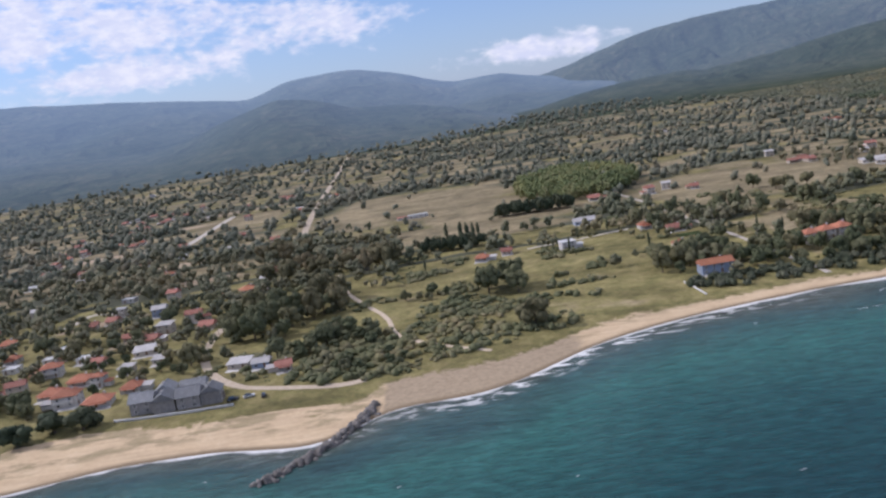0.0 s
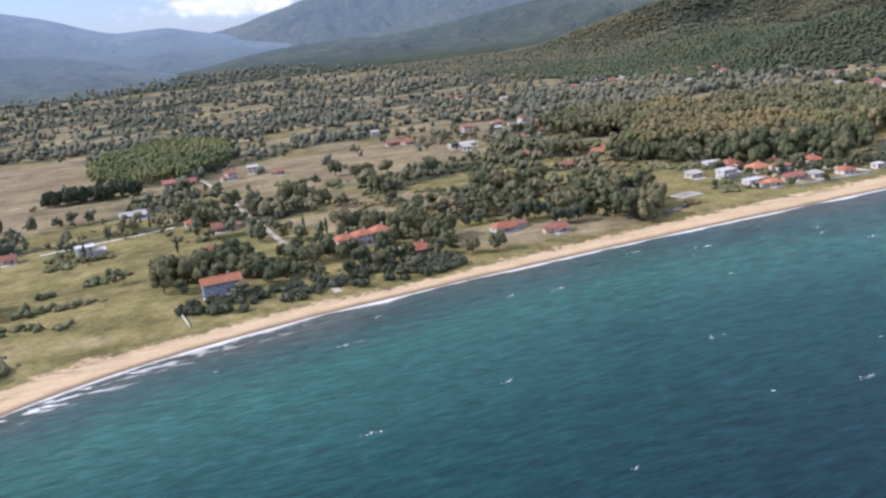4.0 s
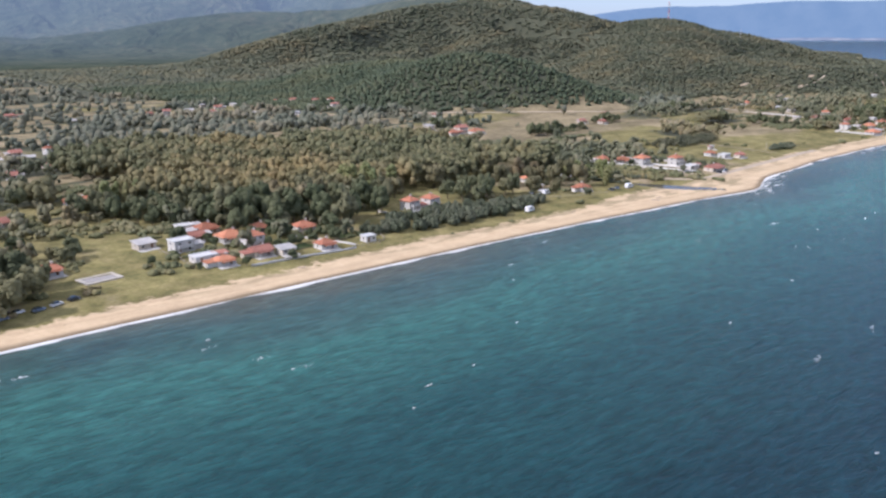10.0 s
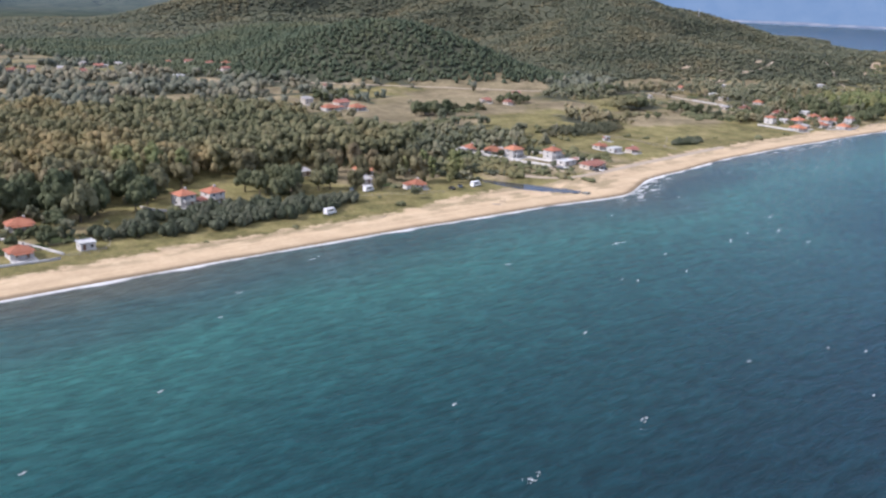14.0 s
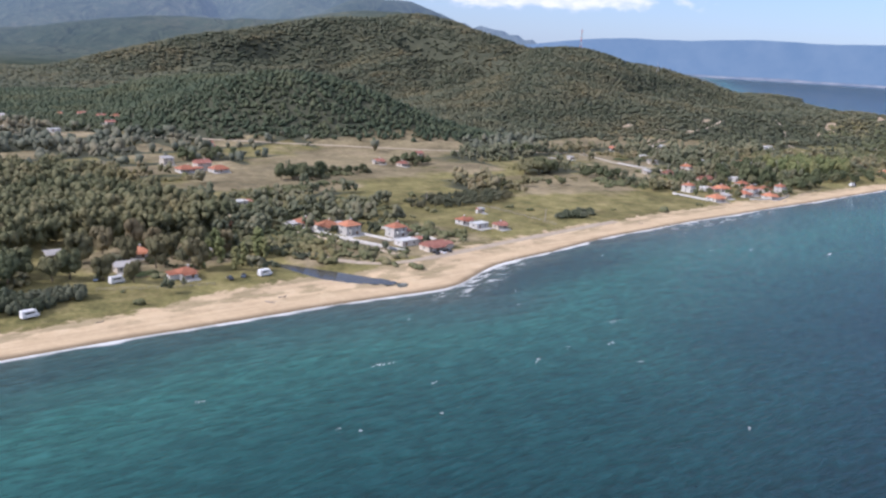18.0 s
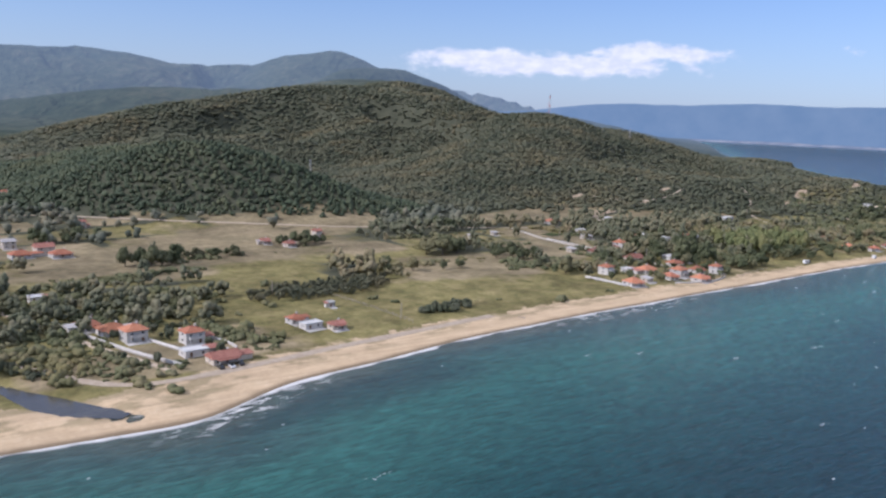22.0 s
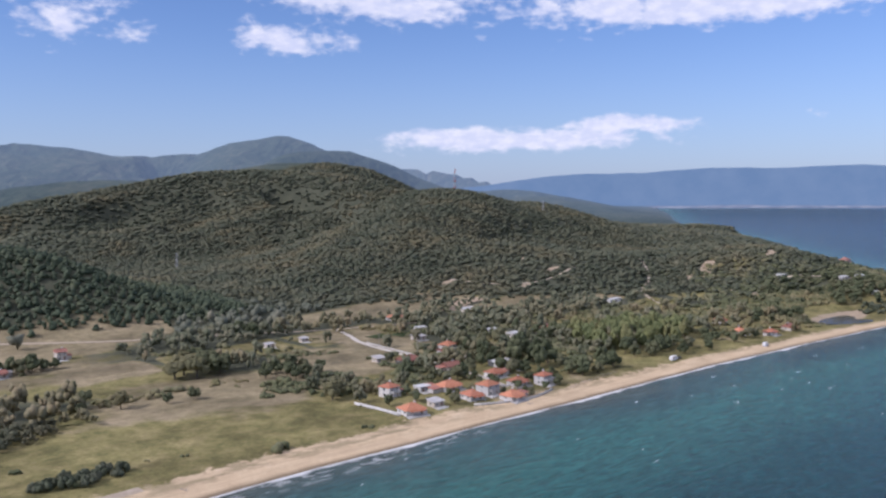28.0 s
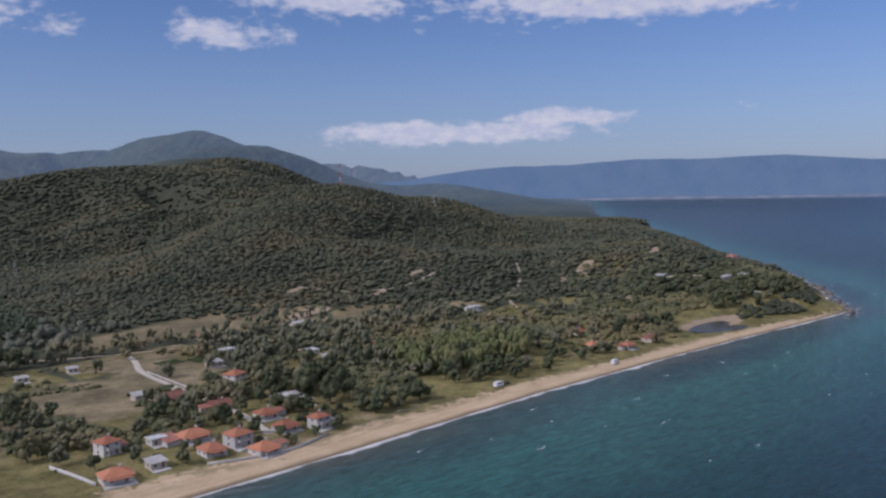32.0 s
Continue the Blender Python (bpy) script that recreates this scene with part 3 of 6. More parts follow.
depth_of_sand = np.interp(ux, [-300, -150, -60, 0, 40, 100, 200, 300, 450, 560, 620, 690, 740, 860, 960, 1100, 1250, 1350, 1480, 1510, 1540], [30, 30, 23, 27, 20, 13, 10, 14, 19, 20, 30, 32, 25, 22, 23, 18, 15, 16, 7, 4, -3])
depth_of_sand = depth_of_sand + 5 * (fbm(ux, uy, 30, 61, 3) - 0.5)
floats(ground.data, "shore", ud)
floats(ground.data, "sandy", np.maximum(np.clip((depth_of_sand - ud) / 14, -1.5, 1.5), blobs(ux, uy, SAND_FIELDS) * 1.4 - 0.75))
floats(ground.data, "damp", np.clip(1.25 * np.exp(-((ux - 0) / 40) ** 4), 0, 1) * np.where(ux > -36, 1, 0.2))
floats(ground.data, "dryness", dry)
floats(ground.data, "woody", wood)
floats(ground.data, "bare", blobs(ux, uy, BARE))

slopes, used = sheet("backdrop_mountains", far_cell & above, far_mat, "distant wooded mountains behind the plain, blue haze put in as glow", "mountains")
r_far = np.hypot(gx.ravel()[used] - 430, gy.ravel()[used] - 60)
# the painted haze glows stronger the farther the slope
floats(slopes.data, "haze_glow", np.clip((r_far - 1800) / 3100, 0.02, 1) ** 1.15)


def range_of(name, mat, label, cx, cy, azimuths, tops, foot, near, depth, haze_glow0, haze_glow1, seed):
    """A far mountain range as a strip of slopes, its crest given by bearing and elevation."""
    az = np.linspace(azimuths[0], azimuths[-1], 420)
    crest = np.interp(az, azimuths, tops)
    k = np.exp(-0.5 * (np.arange(-8, 9) / 3.0) ** 2)
    crest = np.convolve(np.pad(crest, 8, "edge"), k / k.sum(), "valid") + 0.16 * (fbm(az, az * 0 + seed, 2.5, seed + 7, 4) - 0.5)
    rows = np.linspace(0, 1, 26)
    a, w = np.meshgrid(np.radians(az), rows)
    ridge = np.tile(crest, (26, 1))
    r = near + depth * w
    x, y = cx + r * np.sin(a), cy + r * np.cos(a)
    rough = 0.62 - 1.7 * np.abs(fbm(x, y, 900, seed, 6) - 0.5) - 0.44
    top_z = 98 + (near + depth) * np.tan(np.radians(ridge))
    z = foot + (top_z - foot) * np.clip(w ** 1.05 * (1 + 1.3 * rough * (1 - w)), 0, 1.2) + rough * 14 * w
    c = np.arange(z.size).reshape(z.shape)
    f = np.stack([c[:-1, :-1], c[:-1, 1:], c[1:, 1:], c[1:, :-1]], -1).reshape(-1, 4)
    me = mesh_of(name, np.stack([x, y, z], -1).reshape(-1, 3), f, True)
    # painted haze glow changes from foot to crest
    floats(me, "haze_glow", haze_glow0 + (haze_glow1 - haze_glow0) * w)
    return thing(name, me, mat, label, "mountains", kind="structure")


range_of("backdrop_inland_range", far_mat, "wooded mountain range beyond the plain, blue-grey with painted haze", 0, 0, [-60, -40, -27, -20.6, -12.3, -9.9, -5.4, -2.5, 1.1, 4.2, 6.4, 9, 14],
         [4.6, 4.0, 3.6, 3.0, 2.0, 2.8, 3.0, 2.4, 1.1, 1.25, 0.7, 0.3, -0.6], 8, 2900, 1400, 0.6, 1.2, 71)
range_of("backdrop_foothills", far_mat, "wooded foothills at the end of the plain, blue-green with painted haze", 0, 0, [-60, -40, -26, -21.9, -18.8, -16.1, -13.5, -10.6, -8.1, -5.8, -2.4, 0.5, 3.4, 6],
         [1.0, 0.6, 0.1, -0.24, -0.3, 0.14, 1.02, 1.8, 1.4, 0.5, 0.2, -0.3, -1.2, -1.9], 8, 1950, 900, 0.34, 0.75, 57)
range_of("backdrop_range_over_the_bay", bay_mat, "mountain range across the bay, pale blue with painted haze", 700, 105, [38, 44, 46, 50, 54, 58, 62, 67, 72, 78, 90, 110],
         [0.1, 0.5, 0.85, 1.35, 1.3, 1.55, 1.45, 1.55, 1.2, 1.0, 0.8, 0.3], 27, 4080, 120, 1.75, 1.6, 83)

# pale towns; emission added as haze, like the range behind them
shore_mat, nt, shader, place = material("towns_over_the_bay_haze", 1.0, 0.0)
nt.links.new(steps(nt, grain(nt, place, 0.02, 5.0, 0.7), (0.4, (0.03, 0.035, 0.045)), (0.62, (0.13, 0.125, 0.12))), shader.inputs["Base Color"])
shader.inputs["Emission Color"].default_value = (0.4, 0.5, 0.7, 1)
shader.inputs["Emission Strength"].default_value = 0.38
range_of("backdrop_far_shore", shore_mat, "pale built-up strip of shore across the bay, with haze glow", 700, 105, [42, 50, 60, 70, 80, 100], [-0.93, -0.9, -0.88, -0.9, -0.92, -0.95], 27, 4050, 25, 1.0, 1.0, 29)

# ---- sea, one sheet that follows the coast ----
sx = spread((-4300, -400, 60), (-400, 1800, 5), (1800, 2600, 20), (2600, 5000, 50))
so = np.array([-40, -14, -5, -1.5, 0, 1.5, 3, 5, 7.5, 11, 16, 22, 30, 40, 55, 75, 100, 140, 190, 250, 330, 430, 560, 720, 900, 1150, 1450, 1800, 2300, 2900, 3600, 4400])
qx, qo = np.meshgrid(sx, so)
qy = coast(qx) - qo
qz = lift(qx, qy)
cells = np.arange(qx.size).reshape(qx.shape)
sea_me = mesh_of("water", np.stack([qx, qy, qz], -1).reshape(-1, 3), np.stack([cells[1:, :-1], cells[1:, 1:], cells[:-1, 1:], cells[:-1, :-1]], -1).reshape(-1, 4), True)
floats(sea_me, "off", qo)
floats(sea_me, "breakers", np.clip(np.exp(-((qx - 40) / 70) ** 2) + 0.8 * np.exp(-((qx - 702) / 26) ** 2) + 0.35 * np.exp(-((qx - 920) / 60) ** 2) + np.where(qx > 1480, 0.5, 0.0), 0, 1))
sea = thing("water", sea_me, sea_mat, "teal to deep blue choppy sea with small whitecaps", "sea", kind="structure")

# ---- still water behind the beach ----
pool_mat, nt, shader, place = material("still_water", 0.2, 0.35)
nt.links.new(blend(nt, smooth(nt, grain(nt, place, 0.06), 0.35, 0.65), (0.045, 0.045, 0.04), (0.07, 0.068, 0.058)), shader.inputs["Base Color"])
relief(nt, shader, grain(nt, place, 1.2, 3.0), 0.12, 0.2)


def pool(name, line, level, label, category):
    rows = []
    for (x0, y0, r0), (x1, y1, r1) in zip(line, line[1:]):
        for k in np.arange(0, 1, 0.25):
            rows.append((x0 + k * (x1 - x0), y0 + k * (y1 - y0), (r0 + k * (r1 - r0)) * 1.5))
    p = np.array(rows)
    t = np.gradient(p[:, :2], axis=0)
    t /= np.linalg.norm(t, axis=1, keepdims=True)
    n = np.stack([-t[:, 1], t[:, 0]], 1)
    verts = np.concatenate([np.c_[p[:, :2] + n * p[:, 2:3], np.full(len(p), level)], np.c_[p[:, :2] - n * p[:, 2:3], np.full(len(p), level)]])
    m = len(p)
    return thing(name, mesh_of(name, verts, [(i + m, i + m + 1, i + 1, i) for i in range(m - 1)]), pool_mat, label, category, kind="structure")


pool("lagoon_water", LAGOON, 0.35, "still dark water of a silted river mouth", "lagoon")
pool("pond_water", POND, 0.5, "shallow grey-blue pond behind the beach", "pond")

# ---- roads and lanes ----
gravel = paint("gravel", (0.36, 0.29, 0.21), (0.5, 0.42, 0.32), 0.5, 0.95, 0.5)
asphalt = paint("asphalt", (0.16, 0.155, 0.15), (0.22, 0.21, 0.2), 0.4, 0.9, 0.3)
white_road = paint("pale_concrete", (0.4, 0.36, 0.3), (0.52, 0.48, 0.41), 0.4, 0.9, 0.3)


def along(points, step=3.0):
    p = np.array(points, float)
    for _ in range(3):
        q = np.empty((2 * len(p), 2))
        q[0], q[-1] = p[0], p[-1]
        q[1:-1:2], q[2:-1:2] = 0.75 * p[:-1] + 0.25 * p[1:], 0.25 * p[:-1] + 0.75 * p[1:]
        p = q
    s = np.r_[0, np.cumsum(np.hypot(*np.diff(p, axis=0).T))]
    k = np.linspace(0, s[-1], max(3, int(s[-1] / step)))
    return np.c_[np.interp(k, s, p[:, 0]), np.interp(k, s, p[:, 1])]


ROADS = []


def road(name, points, width, mat, label):
    p = along(points)
    t = np.gradient(p, axis=0)
    t /= np.linalg.norm(t, axis=1, keepdims=True) + 1e-9
    n = np.stack([-t[:, 1], t[:, 0]], 1)
    edge = np.linspace(-1, 1, 5)
    wob = 1 + 0.35 * (fbm(p[:, 0], p[:, 1], 9, 91, 2) - 0.5)
    x = p[:, 0:1] + n[:, 0:1] * edge * width / 2 * wob[:, None]
    y = p[:, 1:2] + n[:, 1:2] * edge * width / 2 * wob[:, None]
    z = height(x, y) + 0.16 - 0.1 * np.abs(edge)
    c = np.arange(x.size).reshape(x.shape)
    f = np.stack([c[:-1, :-1], c[:-1, 1:], c[1:, 1:], c[1:, :-1]], -1).reshape(-1, 4)
    ROADS.extend((a, b, width) for a, b in p[::3])
    return thing(name, mesh_of(name, np.stack([x, y, z], -1).reshape(-1, 3), f[:, ::-1], True), mat, label, "road", kind="structure")


road("road_path_to_beach", [(-77, 511), (-70, 466), (-55, 423), (-38, 385), (-35, 354), (-19, 331), (6, 311)], 2.5, gravel, "pale dirt track winding down to the beach")
road("road_inland", [(-130, 700), (-138, 778), (-149, 907), (-178, 1370), (-215, 1900)], 6.5, gravel, "long straight pale road across the plain")
road("road_village_branch", [(-248, 760), (-250, 860), (-251, 953)], 7, white_road, "short pale village road")
road("road_village", [(-126, 440), (-126, 379), (-114, 340), (-95, 312), (-79, 304), (-52, 295), (-42, 298)], 4, gravel, "pale village street leading to the beach")
road("road_hairpin", [(-236, 470), (-232, 479), (-231, 505), (-210, 492)], 4.5, white_road, "pale looping driveway between gardens")
road("road_lane_to_shore", [(130, 680), (139, 600), (145, 506), (150, 437), (151, 393), (155, 352)], 2.8, white_road, "straight pale lane between gardens to the beach")
road("road_meadow_edge", [(40, 500), (70, 506), (105, 515)], 3, white_road, "narrow paved lane beside a meadow")
road("road_beach_lane", [(636, 444), (643, 426), (656, 403), (665, 385), (676, 376), (690, 373.5), (716, 377), (748, 382), (771, 384), (797, 387), (850, 392)], 4.2, gravel, "pale gravel lane behind the beach")
road("road_compound", [(652, 530), (660, 499), (670, 462), (680, 420), (692, 386)], 3.2, gravel, "gravel driveway along a white garden wall")
road("road_hamlet", [(1066, 606), (1060, 580), (1050, 555), (1048, 514), (1046, 469), (1043, 438), (1037, 412)], 3.2, white_road, "pale concrete lane through a seaside hamlet")
road("road_foot_of_hill", [(640, 860), (739, 795), (800, 738), (850, 700), (940, 650), (1000, 636), (1063, 606), (1120, 596), (1170, 580), (1205, 553)], 2.6, gravel, "gravel road along the foot of the wooded hill")
road("road_hill_track", [(1325, 518), (1332, 538), (1356, 569), (1392, 580), (1436, 626)], 2.4, gravel, "pale track climbing the scrubby hillside")
road("road_hill_terrace", [(1249, 696), (1272, 652), (1310, 634), (1362, 646)], 2.2, gravel, "bare earth terrace track on the hillside")
road("road_hill_cut", [(1400, 546), (1407, 521), (1418, 489), (1450, 492)], 2.8, gravel, "bare earth cutting on the headland")
road("road_headland", [(1449, 495), (1475, 497), (1500, 455), (1520, 440)], 3, gravel, "pale lane along the headland")

# ---- where the houses stand: x, y, turn, width, depth, floors, style ----
VILLAGE_WEST = [(-254, 447, 8, 11, 9, 1, 0), (-232, 409, -5, 10, 9, 1, 0), (-206, 396, 4, 10, 8, 1, 2), (-194, 371, 12, 13, 10, 2, 0), (-172, 351, 5, 14, 10, 1, 0), (-178, 336, -4, 13, 10, 1, 0), (-165, 322, 3, 14, 11, 2, 0),
                (-150, 316, 6, 15, 11, 1, 0), (-141, 329, -3, 11, 10, 1, 0), (-155, 387, 10, 17, 11, 1, 3), (-148, 442, 6, 12, 9, 2, 1), (-135, 421, -8, 11, 9, 1, 1)]
VILLAGE_WEST_TOO = [(-128, 486, 20, 14, 10, 2, 5), (-89, 336, 0, 10, 8, 1, 6), (-78, 327, 14, 9, 8, 1, 1), (-99, 340, -6, 13, 9, 1, 3), (-176, 469, 5, 11, 9, 2, 6), (-217, 603, 0, 10, 9, 1, 0), (-228, 685, 0, 9, 8, 1, 2), (-126, 300, 4, 12, 11, 2, 4), (-120, 309, 94, 11, 10, 2, 4),
                    (-117, 298, 94, 11, 11, 2, 4), (-108, 299, 4, 12, 11, 2, 4), (-100, 300, 94, 10, 10, 2, 4), (-109, 309, 4, 13, 9, 2, 4)]
MEADOW_HOUSES = [(12, 486, -15, 11, 9, 1, 0), (27, 495, 0, 9, 8, 1, 1), (62, 482, 8, 12, 10, 2, 2), (85, 558, 4, 20, 10, 1, 6), (124, 653, 0, 12, 9, 1, 1), (110, 658, 0, 12, 9, 1, 1), (114, 510, 5, 10, 9, 1, 0), (127, 489, 0, 13, 9, 1, 1),
                 (117, 443, 0, 11, 8, 1, 0), (115, 379, 2, 21, 10, 2, 7), (172, 409, 8, 12, 10, 2, 8), (181, 412, 8, 11, 10, 2, 8)]
GARDEN_HOUSES = [(190, 414, 8, 12, 11, 2, 8), (-32, 713, 10, 24, 9, 1, 2), (157, 952, 0, 12, 9, 1, 2), (198, 383, -5, 12, 9, 1, 0), (241, 391, 4, 15, 9, 1, 0), (260, 375, 0, 9, 8, 1, 1), (283, 466, -6, 10, 8, 1, 2), (320, 636, 4, 30, 8, 1, 3),
                 (327, 408, 5, 12, 9, 1, 0), (335, 503, 3, 13, 8, 1, 1), (373, 527, 2, 18, 10, 1, 7)]
HAMLET_MIDDLE = [(368, 424, 8, 11, 8, 1, 3), (378, 410, 3, 12, 9, 2, 2), (379, 391, 3, 13, 8, 1, 2), (383, 382, 3, 10, 7, 1, 5), (399, 434, 5, 13, 10, 1, 0), (393, 443, 0, 10, 8, 1, 2), (401, 414, 4, 15, 11, 1, 5), (404, 400, 4, 12, 9, 2, 0),
                 (400, 385, 4, 11, 8, 1, 1), (409, 381, 2, 9, 7, 1, 3), (434, 410, -3, 12, 9, 1, 0), (390, 424, 5, 9, 7, 1, 1), (418, 421, 0, 9, 7, 1, 0), (426, 379, 2, 10, 8, 1, 0), (446, 377, 0, 7, 6, 1, 2)]
VILLA_AND_RIVER = [(496, 414, 10, 10, 9, 2, 0), (508, 413, 10, 10, 9, 2, 0), (594, 430, -8, 11, 9, 1, 5), (599, 394, 0, 9, 8, 1, 0), (566, 440, 0, 9, 7, 1, 3), (582, 412, 0, 8, 7, 1, 3), (651, 459, 0, 10, 7, 1, 0), (679, 509, 0, 9, 8, 1, 2), (620, 426, 5, 8, 7, 1, 3),
                   (698, 622, 5, 16, 10, 1, 0), (712, 628, 5, 14, 10, 2, 1), (718, 616, 5, 16, 10, 1, 0)]
COMPOUND = [(684, 451, 4, 11, 10, 1, 0), (690, 440, 4, 14, 10, 1, 5), (694, 427, 4, 12, 10, 2, 5), (712, 414, 2, 11, 9, 2, 0), (706, 398, 2, 13, 8, 1, 2), (712, 386, 2, 15, 9, 1, 1), (761, 421, 6, 9, 7, 1, 0), (763, 411, 6, 12, 7, 1, 2), (772, 405, 0, 9, 6, 1, 1), (790, 439, 0, 4, 4, 1, 2)]
HAMLET_EAST = [(982, 434, 10, 10, 9, 2, 0), (973, 406, -8, 14, 11, 1, 5), (988, 408, 0, 8, 7, 1, 3), (1012, 427, 4, 16, 10, 1, 5), (1000, 432, 0, 9, 7, 1, 2), (1009, 407, -4, 11, 11, 1, 0), (1021, 409, 6, 12, 10, 2, 5), (1024, 396, 6, 13, 10, 1, 5), (1048, 432, 0, 12, 9, 1, 0),
               (1044, 412, 4, 12, 9, 1, 0), (1056, 406, 8, 10, 8, 2, 0), (1070, 438, 3, 11, 9, 1, 2), (1068, 450, 3, 12, 9, 1, 2)]
HAMLET_EAST_TOO = [(1042, 459, -6, 12, 9, 1, 1), (1034, 488, 10, 14, 9, 1, 1), (1025, 501, 0, 8, 7, 1, 3), (1072, 497, 20, 12, 10, 2, 5), (1121, 613, 0, 13, 10, 1, 0), (1000, 579, 0, 8, 5, 1, 3), (1026, 582, 0, 7, 5, 1, 3), (1108, 566, 5, 11, 7, 1, 2), (1138, 527, 0, 14, 10, 1, 2),
                   (1140, 508, 4, 14, 9, 1, 2), (1172, 510, 0, 12, 9, 1, 0), (1178, 499, 0, 13, 8, 1, 2)]
HEADLAND_HOUSES = [(1307, 556, 0, 12, 9, 1, 2), (1190, 608, 4, 22, 10, 1, 9), (1288, 449, 0, 12, 9, 1, 0), (1259, 417, 5, 12, 9, 1, 5), (1274, 403, 0, 10, 8, 1, 0), (1300, 404, 8, 13, 9, 1, 1), (1577, 489, 10, 14, 11, 2, 10), (1508, 445, 0, 9, 8, 2, 2),
                   (1476, 419, 0, 7, 6, 1, 2), (1500, 455, 0, 10, 7, 1, 2), (1473, 499, 4, 11, 8, 1, 2), (1524, 432, -20, 18, 8, 1, 9)]
PLAIN_HOUSES = [(607, 940), (618, 912), (760, 722), (846, 613), (855, 597), (575, 921), (699, 655), (1085, 540), (368, 680), (392, 699), (405, 700), (161, 937), (288, 758), (570, 927), (460, 993), (151, 646), (168, 660), (184, 639), (283, 695), (318, 622),
                (-255, 1540), (-535, 1509), (-454, 1446), (-383, 1021), (-345, 992), (-337, 827), (-313, 806), (448, 998), (311, 1185), (682, 850), (747, 888), (790, 745), (893, 625), (334, 560), (410, 720)]
rng = random.Random(11)
SCATTER = []
for k in range(150):
    SCATTER.append((rng.uniform(-290, -118), rng.uniform(335, 560)) if k < 34 else (rng.uniform(-420, -130), rng.uniform(600, 1100)) if k < 84 else (rng.uniform(280, 460), rng.uniform(600, 740)) if k < 102 else (rng.uniform(-262, -140), rng.uniform(318, 425)) if k < 140 else (rng.uniform(440, 760), rng.uniform(840, 1000)))
ALL_HOUSES = VILLAGE_WEST + VILLAGE_WEST_TOO + MEADOW_HOUSES + GARDEN_HOUSES + HAMLET_MIDDLE + VILLA_AND_RIVER + COMPOUND + HAMLET_EAST + HAMLET_EAST_TOO + HEADLAND_HOUSES
for x, y in PLAIN_HOUSES + SCATTER:
    if all(abs(x - h[0]) + abs(y - h[1]) > 15 for h in ALL_HOUSES) and all((x - a) ** 2 + (y - b) ** 2 > (w / 2 + 7) ** 2 for a, b, w in ROADS):
        ALL_HOUSES.append((x, y, rng.uniform(-20, 20), rng.uniform(7.5, 12), rng.uniform(6.5, 9), rng.choice((1, 1, 1, 2)), rng.choice((0, 1, 1, 1, 3, 2))))
HOUSE_XY = np.array([(h[0], h[1], max(h[3], h[4]) * 0.5) for h in ALL_HOUSES])
ROAD_XY = np.array(ROADS)


def free(x, y, margin):
    """True where no house or road is in the way."""
    ok = np.ones(len(x), bool)
    for k in range(0, len(x), 4000):
        a, b = x[k:k + 4000, None], y[k:k + 4000, None]
        ok[k:k + 4000] = ((np.hypot(a - HOUSE_XY[:, 0], b - HOUSE_XY[:, 1]) - HOUSE_XY[:, 2]) > margin).all(1) & ((np.hypot(a - ROAD_XY[:, 0], b - ROAD_XY[:, 1]) - ROAD_XY[:, 2] * 0.5) > margin * 0.6).all(1)
    return ok


# ---- trees: lumpy crowns of leaf clumps ----
def ico(level):
    bm = bmesh.new()
    bmesh.ops.create_icosphere(bm, subdivisions=level, radius=1)
    v, f = np.array([x.co[:] for x in bm.verts]), np.array([[w.index for w in p.verts] for p in bm.faces])
    bm.free()
    return v, f


ICO1, ICO2 = ico(1), ico(2)
gen = np.random.default_rng(5)


def lumps_for(kind, rnd):
    """Lumps of a crown of unit radius standing on z = 0: middle and radius each."""
    out = []
    if kind == "cypress":
        for k in range(9):
            z = 0.4 + k * 0.62
            out.append((rnd.normal(0, 0.06), rnd.normal(0, 0.06), z, 0.62 * math.sin(min(1, (k + 1.2) / 4)) * (1 - max(0, k - 5) * 0.2)))
    elif kind == "poplar":
        for k in range(13):
            z = 0.5 + k * 0.24
            w = 0.5 * math.sin(0.5 + 2.2 * k / 13)
            a = rnd.uniform(0, 6.28)
            out.append((math.cos(a) * w, math.sin(a) * w, z, 0.42))
    elif kind == "pine":
        for k in range(12):
            a, r = rnd.uniform(0, 6.28), math.sqrt(rnd.uniform(0, 1)) * 0.72
            out.append((math.cos(a) * r, math.sin(a) * r, 1.35 + 0.25 * rnd.random() - 0.25 * r, 0.34))
    elif kind == "low_broad":
        for k in range(18):
            a, r = rnd.uniform(0, 6.28), rnd.uniform(0, 1) ** 0.5 * 0.72
            out.append((math.cos(a) * r, math.sin(a) * r, 0.85 + rnd.uniform(-0.5, 0.5) * math.sqrt(1 - r * r), rnd.uniform(0.28, 0.42)))
    elif kind == "shrub":
        for k in range(9):
            a, r = rnd.uniform(0, 6.28), math.sqrt(rnd.uniform(0, 1)) * 0.7
            out.append((math.cos(a) * r, math.sin(a) * r, 0.25 + 0.35 * rnd.random() * (1 - r * 0.5), 0.36))
    else:
        for k in range(17):
            a, r = rnd.uniform(0, 6.28), rnd.uniform(0, 1) ** 0.5 * 0.72
            z = 1.0 + rnd.uniform(-0.5, 0.62) * math.sqrt(max(0.05, 1 - r * r))
            out.append((math.cos(a) * r, math.sin(a) * r, z, rnd.uniform(0.26, 0.44)))
    return out


